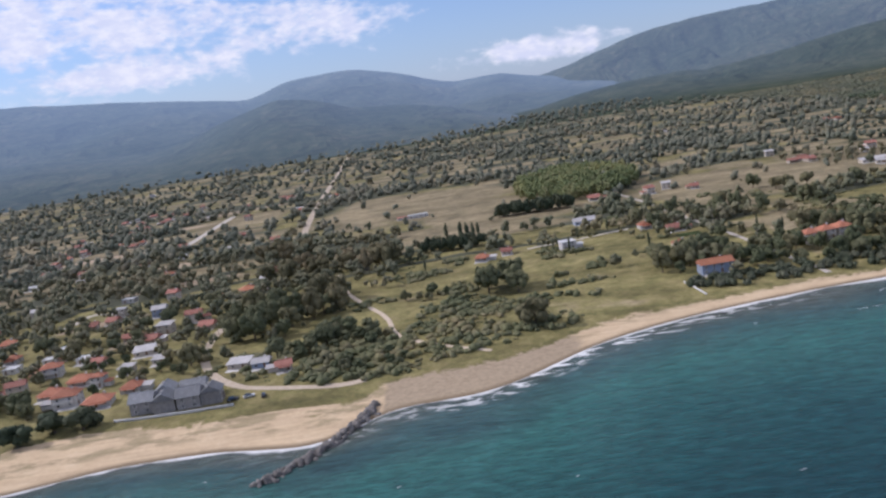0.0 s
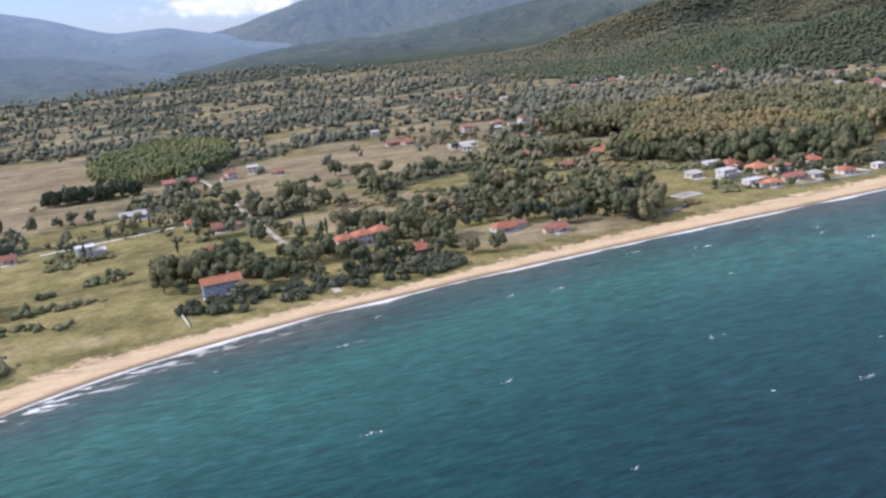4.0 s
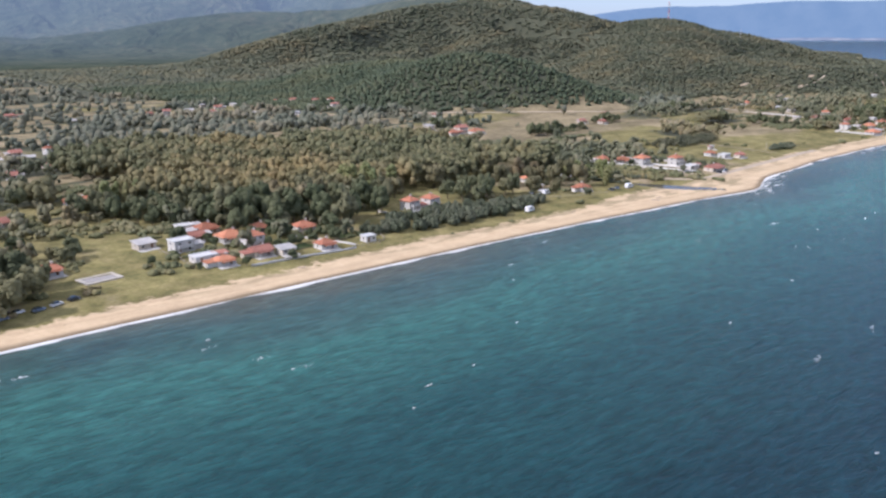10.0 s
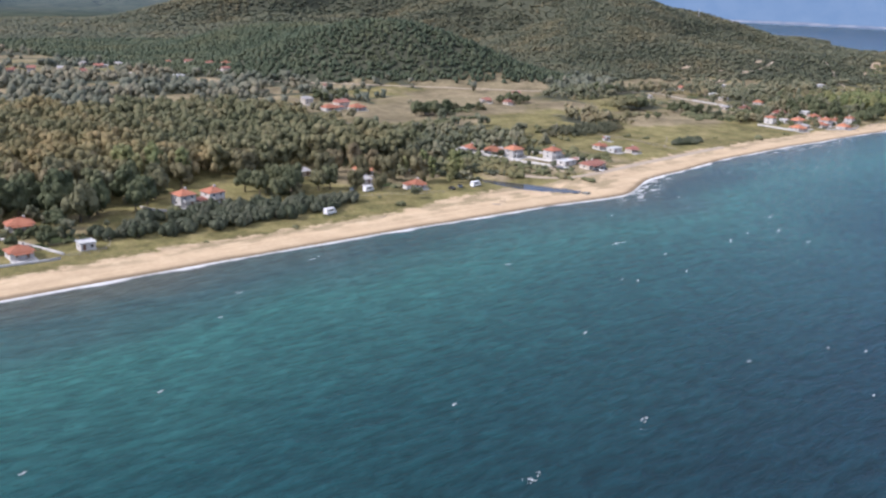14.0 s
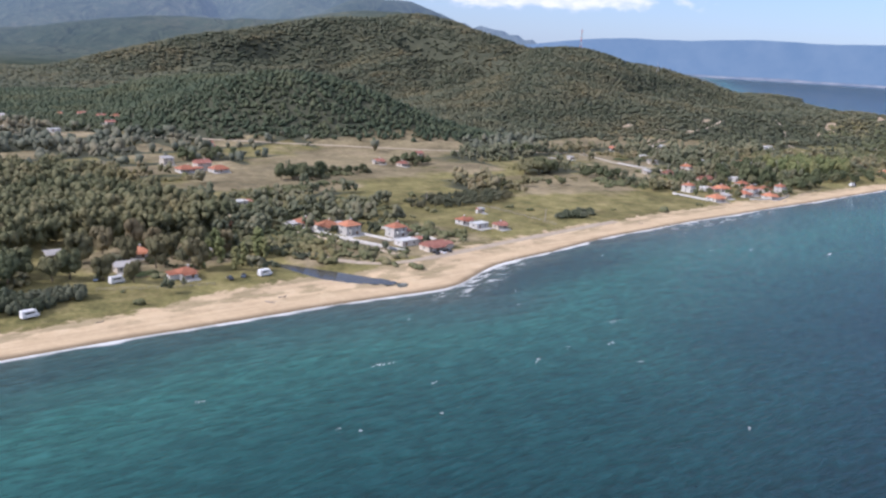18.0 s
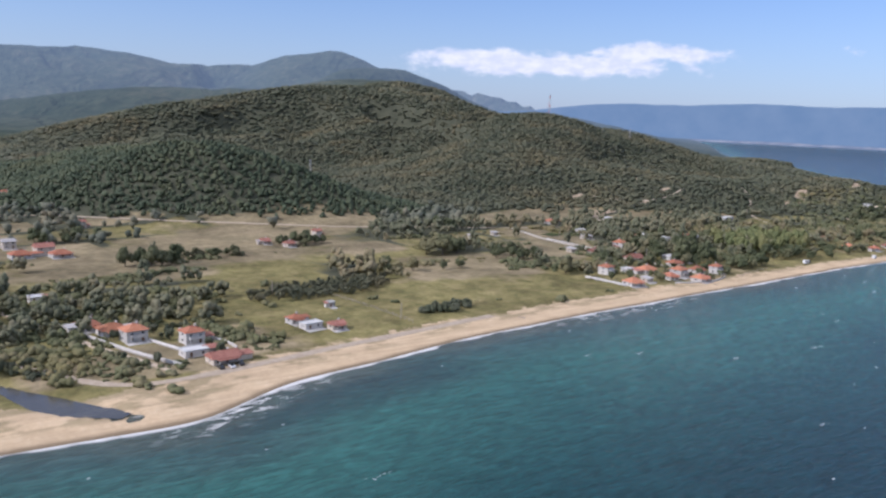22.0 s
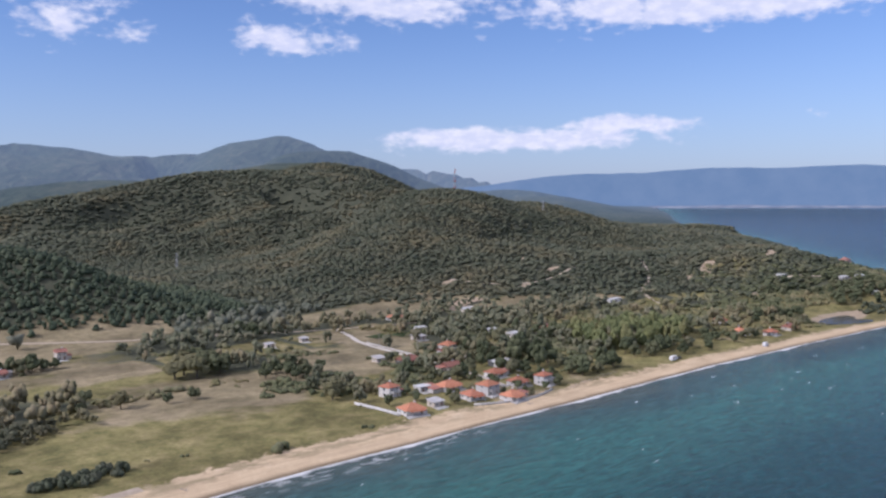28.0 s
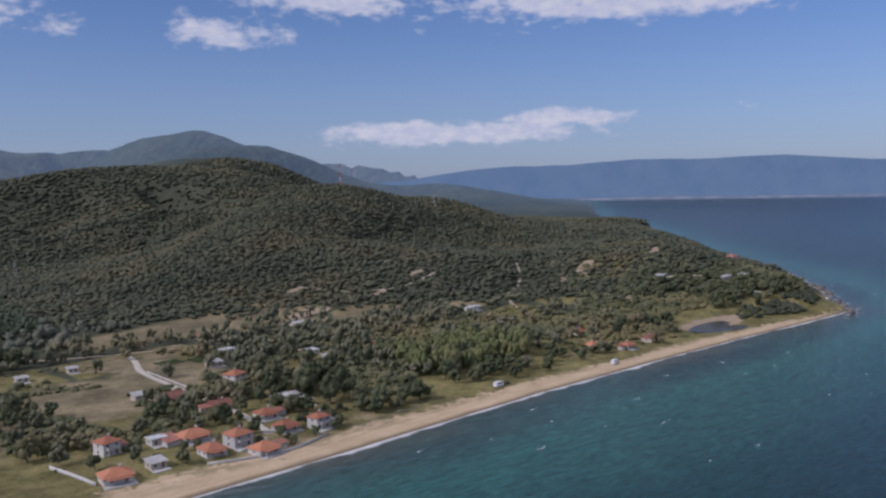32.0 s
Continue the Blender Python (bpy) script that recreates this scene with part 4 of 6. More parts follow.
def crown_mesh(kind, seed, leaves=70):
    rnd = np.random.default_rng(seed)
    verts, faces, count = [], [], 0
    tri = []
    for x, y, z, r in lumps_for(kind, rnd):
        v = ICO2[0] * (r * 0.8) * (1 + 0.22 * rnd.normal(size=(len(ICO2[0]), 1))) + (x, y, z)
        tri.append(ICO2[1] + count)
        verts.append(v)
        count += len(v)
        n = rnd.normal(size=(leaves, 3))
        n[:, 2] = n[:, 2] * 0.8 + 0.15
        n /= np.linalg.norm(n, axis=1, keepdims=True)
        mid = n * r * rnd.uniform(0.8, 1.12, (leaves, 1)) + (x, y, z)
        a = np.cross(n, rnd.normal(size=(leaves, 3)))
        a /= np.linalg.norm(a, axis=1, keepdims=True)
        b = np.cross(n + rnd.normal(0, 0.5, (leaves, 3)), a)
        s = rnd.uniform(0.07, 0.13, (leaves, 1))
        quad = np.stack([mid - a * s, mid + b * s * 0.6, mid + a * s, mid - b * s * 0.6], 1).reshape(-1, 3)
        k = np.arange(leaves)[:, None] * 4 + count
        tri += [k + [0, 1, 2], k + [0, 2, 3]]
        verts.append(quad)
        count += leaves * 4
    return mesh_of("crown", np.concatenate(verts), np.concatenate(tri))


def trunk_mesh(kind, seed):
    rnd = random.Random(seed)
    bm = bmesh.new()

    def limb(p0, p1, r0, r1):
        axis = Vector(p1) - Vector(p0)
        m = Matrix.Translation((Vector(p0) + Vector(p1)) / 2) @ axis.to_track_quat("Z", "Y").to_matrix().to_4x4()
        bmesh.ops.create_cone(bm, cap_ends=True, segments=7, radius1=r0, radius2=r1, depth=axis.length, matrix=m)

    top = {"cypress": 1.2, "poplar": 2.2, "pine": 1.35, "shrub": 0.35}.get(kind, 0.95)
    limb((0, 0, -0.15), (0.02, 0.01, top * 0.55), 0.085, 0.06)
    limb((0.02, 0.01, top * 0.53), (0.0, 0.03, top), 0.06, 0.03)
    for k in range(5 if kind not in ("cypress", "poplar") else 2):
        a, z = k * 1.3 + rnd.random(), top * rnd.uniform(0.45, 0.7)
        limb((0.02, 0.01, z), (math.cos(a) * 0.5, math.sin(a) * 0.5, z + 0.45), 0.035, 0.012)
    me = bpy.data.meshes.new("trunk")
    bm.to_mesh(me)
    bm.free()
    return me


def tree_kind(name, kind, mat, label, category, seeds):
    made = []
    for s in seeds:
        root = thing(name, None, None, label, category, "trees")
        part("trunk", trunk_mesh(kind, s), bark, root)
        part("crown", crown_mesh(kind, s), mat, root)
        made.append(root)
    return made


broad = tree_kind("broadleaf_tree", "broad", leaf_broad, "round dark green broadleaf tree with dense crown", "tree", (1, 2, 3, 4))
planes = tree_kind("plane_tree", "broad", leaf_plane, "tall plane tree with olive-yellow autumn leaves", "tree", (11, 12, 13))
poplars = tree_kind("poplar_tree", "poplar", leaf_poplar, "slender light green poplar tree", "tree", (21, 22))
grove_poplars = tree_kind("poplar_tree", "broad", leaf_poplar, "tall light olive-green poplar in a dense grove", "tree", (23, 24, 25))
oaks = tree_kind("evergreen_oak_tree", "broad", leaf_fruit, "dark evergreen oak with a rounded crown", "tree", (81, 82, 83))
cypresses = tree_kind("cypress_tree", "cypress", leaf_cypress, "narrow dark green cypress tree", "tree", (31, 32))
pines = tree_kind("umbrella_pine", "low_broad", leaf_cypress, "dark round pine with a wide low crown", "tree", (41, 42))
olives = tree_kind("olive_tree", "broad", leaf_grey, "small grey-green olive tree", "tree", (51, 52))
fruit = tree_kind("fruit_tree", "broad", leaf_fruit, "small green fruit tree in a garden", "tree", (71, 72, 73))
shrubs = tree_kind("beach_shrub", "shrub", leaf_grey, "grey-green tamarisk shrub at the edge of the beach", "shrub", (61, 62, 63))
PLACED = {}


def plant(kinds, x, y, radius, tall):
    """One tree of a kind at a place: crown radius, and height in crown radii (stretch)."""
    root = kinds[rng.randrange(len(kinds))]
    m = Matrix.Translation((x, y, ground_at(x, y) - 0.05)) @ Matrix.Rotation(rng.uniform(0, 6.28), 4, "Z") @ Matrix.Diagonal((radius * rng.uniform(0.9, 1.1), radius * rng.uniform(0.9, 1.1), tall, 1))
    if root.name in PLACED:
        return copy_thing(root, m @ Matrix.Diagonal([1 / k for k in root.scale] + [1]))
    root.matrix_basis = m
    PLACED[root.name] = True
    return root


def clump(kinds, cx, cy, rx, ry, count, r0, r1, stretch_z=1.0, gap=0.75, margin=1.5):
    """Trees in an ellipse, none in a house and none too close."""
    put, tries = [], 0
    while len(put) < count and tries < count * 30:
        tries += 1
        a, q = rng.uniform(0, 6.283), math.sqrt(rng.random())
        x, y, r = cx + rx * q * math.cos(a), cy + ry * q * math.sin(a), rng.uniform(r0, r1)
        if y - float(coast(x)) < 9 or blobs(np.array([x]), np.array([y]), OPEN_FIELDS)[0] > 0.6 or not free(np.array([x]), np.array([y]), r * 0.55 + margin - 1)[0] or any((x - a0) ** 2 + (y - b0) ** 2 < ((r + q0) * gap) ** 2 for a0, b0, q0 in put):
            continue
        plant(kinds, x, y, r, r * stretch_z)
        put.append((x, y, r))


for x, y in ((-166, 282), (-156, 290), (-145, 289)):
    plant(pines, x, y, 6.6, 5.0)
clump(broad, -150, 385, 95, 80, 30, 3.2, 5.5, 1.15)
clump(planes, -212, 325, 28, 26, 9, 3.5, 5.0, 1.5)
clump(broad, -103, 400, 24, 34, 10, 4.5, 7, 1.3)
clump(planes, -72, 430, 20, 26, 7, 4.0, 6.0, 1.5)
clump(broad, 20, 408, 11, 12, 5, 5.0, 7.5, 1.1)
plant(planes, 26, 334, 7.5, 7.0)
clump(planes, -56, 520, 18, 14, 8, 4.2, 6.2, 1.5)
clump(planes, -110, 525, 26, 18, 9, 4.0, 6.0, 1.4)
clump(planes, -128, 606, 20, 20, 7, 4.0, 6.0, 1.4)
clump(cypresses, 2, 575, 22, 9, 9, 2.2, 3.2, 0.7, 0.6)
clump(oaks, -58, 352, 24, 16, 16, 2.4, 4.4, 1.0, 0.6)
clump(oaks, -42, 318, 18, 10, 12, 1.8, 3.2, 0.95, 0.55)
clump(oaks, -22, 416, 12, 8, 5, 2.2, 3.4, 1.0, 0.6)
for x, y in ((-22, 478), (103, 454), (-56, 530), (72, 505), (163, 455), (167, 433), (171, 440), (62, 474), (93, 520)):
    plant(cypresses, x, y, 1.5, 1.6)
clump(broad, 100, 400, 12, 16, 4, 4.5, 6, 1.2)
clump(broad, 152, 415, 52, 38, 30, 2.6, 4.6, 1.15)
clump(broad, 150, 520, 45, 26, 20, 3.0, 5.0, 1.3)
clump(shrubs, 128, 362, 30, 12, 40, 2.0, 3.4, 1.25, 0.42)
clump(shrubs, 182, 362, 28, 12, 40, 2.0, 3.4, 1.25, 0.42)
clump(fruit, 168, 392, 44, 24, 30, 2.4, 4.4, 1.15, 0.6, 0.9)
clump(fruit, 118, 400, 22, 30, 18, 2.4, 4.2, 1.2, 0.6, 0.9)
clump(broad, 215, 372, 16, 10, 4, 3.0, 4.2, 1.1)
clump(fruit, 275, 448, 58, 36, 30, 2.4, 4.0, 1.2)
clump(olives, 255, 410, 30, 14, 8, 2.6, 4.2, 1.0)
clump(broad, 312, 395, 16, 16, 8, 4.2, 6.5, 1.2)
clump(broad, 335, 430, 14, 16, 5, 3.0, 4.6, 1.1)
clump(fruit, 415, 420, 48, 24, 14, 2.4, 4.0, 1.1)
clump(oaks, 450, 430, 48, 22, 26, 4.2, 6.8, 1.35)
for x, y in ((372, 496), (384, 476), (396, 462), (410, 450), (428, 440)):
    clump(oaks, x, y, 12, 10, 6, 3.6, 5.4, 1.35, 0.62)
clump(poplars, 386, 508, 10, 10, 8, 2.6, 3.4, 1.25, 0.6)
clump(planes, 480, 460, 80, 20, 16, 4.5, 6.5, 1.25)
clump(poplars, 500, 455, 16, 10, 9, 3.0, 4.0, 1.25, 0.6)
clump(shrubs, 505, 388, 54, 13, 76, 2.6, 4.2, 1.45, 0.42)
clump(broad, 545, 420, 25, 18, 10, 3.5, 5, 1.4)
clump(planes, 600, 420, 34, 32, 14, 3.0, 5.0, 1.5)
clump(poplars, 618, 410, 24, 20, 10, 2.0, 3.0, 1.15)
clump(broad, 935, 536, 16, 9, 6, 4.5, 7.0, 0.95, 0.6)
for x, y, r in ((911, 488, 3.0), (864, 497, 2.6), (880, 494, 4.0), (868, 505, 4.2), (958, 445, 4.6), (963, 449, 4.0), (899, 489, 2.6), (700, 516, 3.0)):
    plant(broad, x, y, r, r * 1.1)
clump(shrubs, 838, 410, 16, 6, 14, 2.2, 3.4, 1.3, 0.5)
# reeds and bushes along the silted river
for x, y in ((628, 442), (637, 430), (648, 412), (654, 399), (630, 410), (634, 396)):
    clump(shrubs, x, y, 7, 6, 7, 1.4, 2.6, 1.2, 0.5)
clump(fruit, 1050, 445, 50, 36, 22, 2.4, 4.2, 1.15)
clump(oaks, 1085, 455, 22, 26, 9, 3.8, 5.5, 1.35)
clump(oaks, 1098, 410, 20, 8, 8, 3.0, 5.0, 1.1)
clump(fruit, 1030, 420, 58, 26, 30, 1.5, 2.8, 1.15, 0.6, 0.8)
clump(fruit, 400, 400, 40, 30, 22, 1.4, 2.6, 1.15, 0.6, 0.8)
clump(fruit, -185, 350, 70, 40, 26, 1.8, 3.2, 1.2, 0.6, 0.8)
clump(olives, 700, 425, 26, 40, 16, 1.2, 2.2, 1.2, 0.6, 0.8)
clump(grove_poplars, 1185, 452, 46, 30, 60, 3.4, 4.8, 1.65, 0.5)
clump(oaks, 1160, 420, 20, 12, 9, 3.0, 4.6, 1.2, 0.6)
clump(oaks, 1215, 412, 62, 12, 22, 2.0, 3.4, 1.1)
clump(oaks, 755, 574, 15, 7, 8, 3.8, 5.8, 1.1, 0.6)
clump(oaks, 795, 581, 18, 6, 6, 2.4, 4.0, 1.0)
clump(oaks, 867, 600, 18, 7, 8, 3.0, 5.0, 1.1)
clump(oaks, 737, 668, 22, 8, 8, 3.0, 4.6, 1.1)
clump(oaks, 974, 505, 22, 12, 9, 3.0, 4.6, 1.1)
clump(oaks, 1001, 619, 14, 8, 4, 3.6, 5.0, 1.2)
clump(oaks, 1130, 505, 55, 28, 18, 2.8, 5.0, 1.2)
clump(oaks, 1500, 432, 40, 16, 12, 2.6, 4.0, 1.1)

for x, y, r in ((178, 434, 6.2), (213, 596, 5.2), (241, 571, 5.0), (232, 444, 3.6), (222, 510, 3.4), (219, 488, 3.2), (217, 468, 3.2), (216, 455, 3.4)):
    plant(broad, x, y, r, r * 1.15)
clump(broad, 355, 539, 12, 6, 5, 5.0, 6.5, 1.2, 0.62)
clump(broad, 262, 550, 5, 4, 2, 4.5, 5.5, 1.2, 0.62)
clump(broad, 224, 577, 6, 4, 3, 4, 5, 1.2, 0.62)
clump(broad, 222, 524, 5, 4, 2, 4, 5, 1.2, 0.62)
clump(broad, 292, 475, 14, 5, 6, 3.5, 5, 1.2, 0.62)
clump(broad, 272, 482, 10, 6, 6, 3.5, 5, 1.2, 0.62)
clump(broad, 283, 399, 8, 6, 5, 4, 6, 1.2, 0.62)
clump(broad, 302, 410, 8, 8, 5, 4.5, 6.5, 1.2, 0.62)
clump(olives, 297, 383, 5, 4, 2, 4.5, 5.5, 1.2, 0.62)
clump(broad, 302, 372, 9, 8, 6, 4.5, 6, 1.2, 0.62)
clump(broad, 256, 435, 8, 5, 4, 3.5, 4.5, 1.2, 0.62)
clump(olives, 256, 399, 6, 4, 3, 3.5, 4.5, 1.2, 0.62)
clump(olives, 271, 384, 6, 4, 3, 3.0, 4.0, 1.2, 0.62)
clump(broad, 214, 395, 6, 5, 3, 4.5, 5.5, 1.2, 0.62)
clump(broad, 197, 412, 8, 8, 5, 4.5, 6, 1.2, 0.62)
clump(broad, 189, 430, 8, 8, 5, 4.5, 6, 1.2, 0.62)
clump(broad, 211, 412, 5, 5, 3, 4, 5, 1.2, 0.62)
clump(oaks, 1470, 425, 44, 20, 40, 2.4, 4.2, 1.15, 0.6)
clump(oaks, 1512, 418, 26, 22, 26, 2.4, 4.0, 1.1, 0.6)
clump(shrubs, 1478, 392, 40, 12, 70, 2.0, 3.6, 1.2, 0.45)
clump(shrubs, 1440, 400, 26, 12, 30, 1.8, 3.2, 1.2, 0.5)
clump(fruit, 1440, 470, 60, 26, 40, 2.0, 3.6, 1.1, 0.6)
clump(oaks, 1335, 436, 40, 12, 12, 2.4, 4.0, 1.15)
# a dark hedge of trees in front of the poplar grove
clump(pines, 62, 642, 30, 7, 24, 3.6, 4.8, 1.5, 0.42)
clump(pines, -4, 538, 22, 6, 18, 3.2, 4.4, 1.5, 0.42)

# ---- woods, groves and scrub that nobody could count ----
def tuft(kind, seed):
    rnd = np.random.default_rng(seed)
    verts, faces, n = [], [], 0
    if kind == "conifer":
        spec = [(rnd.normal(0, 0.12), rnd.normal(0, 0.12), 0.6, rnd.uniform(0.6, 0.78)), (rnd.normal(0, 0.1), rnd.normal(0, 0.1), 1.2, rnd.uniform(0.36, 0.5))]
    elif kind == "mound":
        spec = [(0.0, 0.0, 0.55, rnd.uniform(0.75, 0.95))]
    elif kind == "bushy":
        spec = []
        for k in range(10):
            a, q = rnd.uniform(0, 6.28), rnd.uniform(0, 1) ** 0.5 * 0.7
            spec.append((math.cos(a) * q, math.sin(a) * q, 0.95 + rnd.uniform(-0.5, 0.65) * math.sqrt(1 - q * q), rnd.uniform(0.24, 0.42)))
    elif kind == "leafy":
        spec = []
        for k in range(14):
            a, q = rnd.uniform(0, 6.28), rnd.uniform(0, 1) ** 0.5 * 0.76
            spec.append((math.cos(a) * q, math.sin(a) * q, 0.95 + rnd.uniform(-0.55, 0.7) * math.sqrt(1 - q * q), rnd.uniform(0.18, 0.34)))
    elif kind == "low":
        spec = [(rnd.normal(0, 0.5), rnd.normal(0, 0.5), 0.25 + 0.3 * rnd.random(), rnd.uniform(0.42, 0.72)) for k in range(5)]
    else:
        spec = [(rnd.normal(0, 0.32), rnd.normal(0, 0.32), 0.8 + rnd.normal(0, 0.25), rnd.uniform(0.55, 0.8)) for k in range(2 if kind == "scrub" else 5)]
    for x, y, z, r in spec:
        v = ICO1[0] * r * (1 + 0.28 * rnd.normal(size=(12, 1))) + (x, y, z)
        verts.append(v)
        faces.append(ICO1[1] + n)
        n += 12
        if kind == "leafy":
            # loose sprays of leaves that break up the outline
            out = rnd.normal(size=(9, 3)) * (1, 1, 0.8)
            out /= np.linalg.norm(out, axis=1, keepdims=True)
            tip = out * r * rnd.uniform(1.0, 1.45, (9, 1)) + (x, y, z)
            side = rnd.normal(size=(9, 3)) * 0.1
            verts.append(np.stack([tip + side, tip - side + rnd.normal(size=(9, 3)) * 0.03, tip - out * 0.14 + rnd.normal(size=(9, 3)) * 0.05], 1).reshape(-1, 3))
            faces.append(np.arange(27).reshape(9, 3) + n)
            n += 27
    return np.concatenate(verts), np.concatenate(faces)


def woods(name, x, y, radius, tall, kind, mat, label, category):
    kinds = [tuft(kind, 200 + k) for k in range(10)]
    z = height(x, y)
    pick = gen.integers(0, 10, len(x))
    verts, faces, n = [], [], 0
    for k, (v, f) in enumerate(kinds):
        i = np.where(pick == k)[0]
        if not len(i):
            continue
        a = gen.uniform(0, 6.283, len(i))
        c, s = np.cos(a)[:, None], np.sin(a)[:, None]
        px = (v[:, 0] * c - v[:, 1] * s) * radius[i, None] + x[i, None]
        py = (v[:, 0] * s + v[:, 1] * c) * radius[i, None] + y[i, None]
        pz = v[:, 2] * tall[i, None] + z[i, None] - 0.1
        verts.append(np.stack([px, py, pz], -1).reshape(-1, 3))
        faces.append((f[None] + (np.arange(len(i)) * len(v))[:, None, None] + n).reshape(-1, 3))
        n += len(i) * len(v)
    return thing(name, mesh_of(name, np.concatenate(verts), np.concatenate(faces), True), mat, label, category, kind="stuff")


def sow(x0, x1, y0, y1, step):
    a, b = np.meshgrid(np.arange(x0, x1, step), np.arange(y0, y1, step))
    return (a + gen.uniform(-0.48, 0.48, a.shape) * step).ravel(), (b + gen.uniform(-0.48, 0.48, a.shape) * step).ravel()


CLEARINGS = BARE + [(1090, 665, 70, 16, 0.1)]
PLANE_WOOD = [(500, 520, 125, 75, -0.15), (560, 560, 95, 85, 0), (460, 600, 70, 100, 0.3), (610, 480, 50, 45, 0)]
EXCLUDE = DRY_FIELDS + MEADOWS + OPEN_FIELDS

x, y = np.concatenate([np.stack(sow(620, 1900, 480, 1080, 4.5)), np.stack(sow(620, 1900, 1080, 1300, 5.2)), np.stack(sow(620, 2650, 1300, 1900, 6.6)), np.stack(sow(1900, 2650, 480, 1300, 7.5))], 1)
scrubby = np.clip((x - 1180) / 120, 0, 1)
keep = (gen.random(len(x)) < hill_cover(x, y) * (0.97 - 0.22 * scrubby * (fbm(x, y, 60, 77, 3) > 0.5))) & (blobs(x, y, CLEARINGS) < 0.45) & (y - coast(x) > 14) 
keep &= free(x, y, 2.0)
# slopes that fall away to the far side of the hills stay bare
keep &= height(x + 16, y + 19) - height(x, y) > np.where(y > 1300, -7.0, -10.0)
x, y = x[keep], y[keep]
pine_side = fbm(x, y, 240, 15, 3) + np.clip((1080 - x) / 260, -0.5, 0.5) > 0.62
far_side = (y > 1300) | (x > 1900)
r = gen.uniform(1.8, 3.3, len(x)) * np.where(far_side, 1.5, np.where(y > 1080, 1.15, 1.0))
pine_side &= ~far_side
woods("hill_pine_wood", x[pine_side], y[pine_side], r[pine_side] * 1.15, r[pine_side] * gen.uniform(0.6, 0.95, pine_side.sum()) + 0.5, "conifer", wood_pine, "dense dark green pine wood on the hillside", "woods")
q = ~pine_side & ~far_side
woods("hill_oak_scrub", x[q], y[q], r[q] * 1.2, r[q] * gen.uniform(0.45, 0.85, q.sum()), "scrub", wood_hill, "dense evergreen oak scrub covering the hills", "woods")
woods("ridge_woods", x[far_side], y[far_side], r[far_side] * 1.25, r[far_side] * gen.uniform(0.45, 0.75, far_side.sum()), "mound", wood_hill, "evergreen woods along the upper ridges", "woods")

x, y = sow(330, 700, 425, 720, 7.6)
keep = (blobs(x, y, PLANE_WOOD) > 0.55) & (y > 452) & (blobs(x, y, DRY_FIELDS) < 0.5) & free(x, y, 3)
x, y = x[keep], y[keep]
r = gen.uniform(4.6, 6.8, len(x))
woods("plane_wood", x, y, r, r * gen.uniform(1.15, 1.4, len(x)), "leafy", wood_plane, "old plane wood turning olive-yellow", "woods")

x, y = sow(40, 190, 640, 900, 6.5)
keep = (blobs(x, y, [(112, 765, 55, 105, -0.1)]) > 0.5) & free(x, y, 3)
x, y = x[keep], y[keep]
r = gen.uniform(3.0, 4.2, len(x))
woods("poplar_grove", x, y, r, r * gen.uniform(1.5, 1.9, len(x)), "leafy", wood_poplar, "planted grove of light green poplars", "woods")

parts_x, parts_y = [], []
for x0, x1, y0, y1, step in ((-950, 1350, 440, 1000, 8.5), (-1500, 1000, 1000, 1600, 13), (-1900, 900, 1600, 2600, 22)):
    x, y = sow(x0, x1, y0, y1, step)
    keep = (gen.random(len(x)) < (1 - open_land(x, y)) * np.interp(y, [600, 900, 1600], [0.95, 0.8, 0.6]) + 0.012) & (hill_cover(x, y) < 0.3) & (blobs(x, y, EXCLUDE) < 0.35) & (blobs(x, y, PLANE_WOOD) < 0.4) & free(x, y, 2.5)
    parts_x.append(x[keep]), parts_y.append(y[keep])
for x0, x1, y0, y1, step in ((-700, 1300, 500, 1000, 9), (-1200, 1000, 1000, 1700, 16)):
    x, y = sow(x0, x1, y0, y1, step)
    keep = (gen.random(len(x)) < 0.025 * (fbm(x, y, 70, 99, 3) > 0.45)) & (blobs(x, y, [(900, 480, 120, 80, 0), (40, 440, 90, 50, 0), (820, 590, 110, 30, 0.1)]) < 0.4) & (hill_cover(x, y) < 0.3) & (blobs(x, y, PLANE_WOOD) < 0.4) & free(x, y, 2.5)
    parts_x.append(x[keep]), parts_y.append(y[keep])
x, y = np.concatenate(parts_x), np.concatenate(parts_y)
r = gen.uniform(1.9, 4.6, len(x)) * (1 + 0.35 * np.clip((y - 1000) / 1000, 0, 1))
fore = y < 640
woods("plain_trees", x[fore], y[fore], r[fore], r[fore] * gen.uniform(0.9, 1.5, fore.sum()), "bushy", wood_plain, "scattered trees and hedgerows of the plain", "woods")
# the far trees take the leaves with haze in their colour
woods("far_plain_trees", x[~fore], y[~fore], r[~fore], r[~fore] * gen.uniform(0.9, 1.5, (~fore).sum()), "scrub", wood_far_hazed, "distant trees and hedgerows of the plain", "woods")

x, y = sow(740, 880, 440, 520, 3.6)
keep = (blobs(x, y, [(806, 471, 46, 15, 0.12)]) > 0.55) & (gen.random(len(x)) < 0.9) & free(x, y, 1.0)
x, y = x[keep], y[keep]
r = gen.uniform(1.5, 2.5, len(x))
woods("young_plantation", x, y, r, r * gen.uniform(0.8, 1.3, len(x)), "leafy", wood_hill, "dense block of young dark green trees on the meadow", "trees")

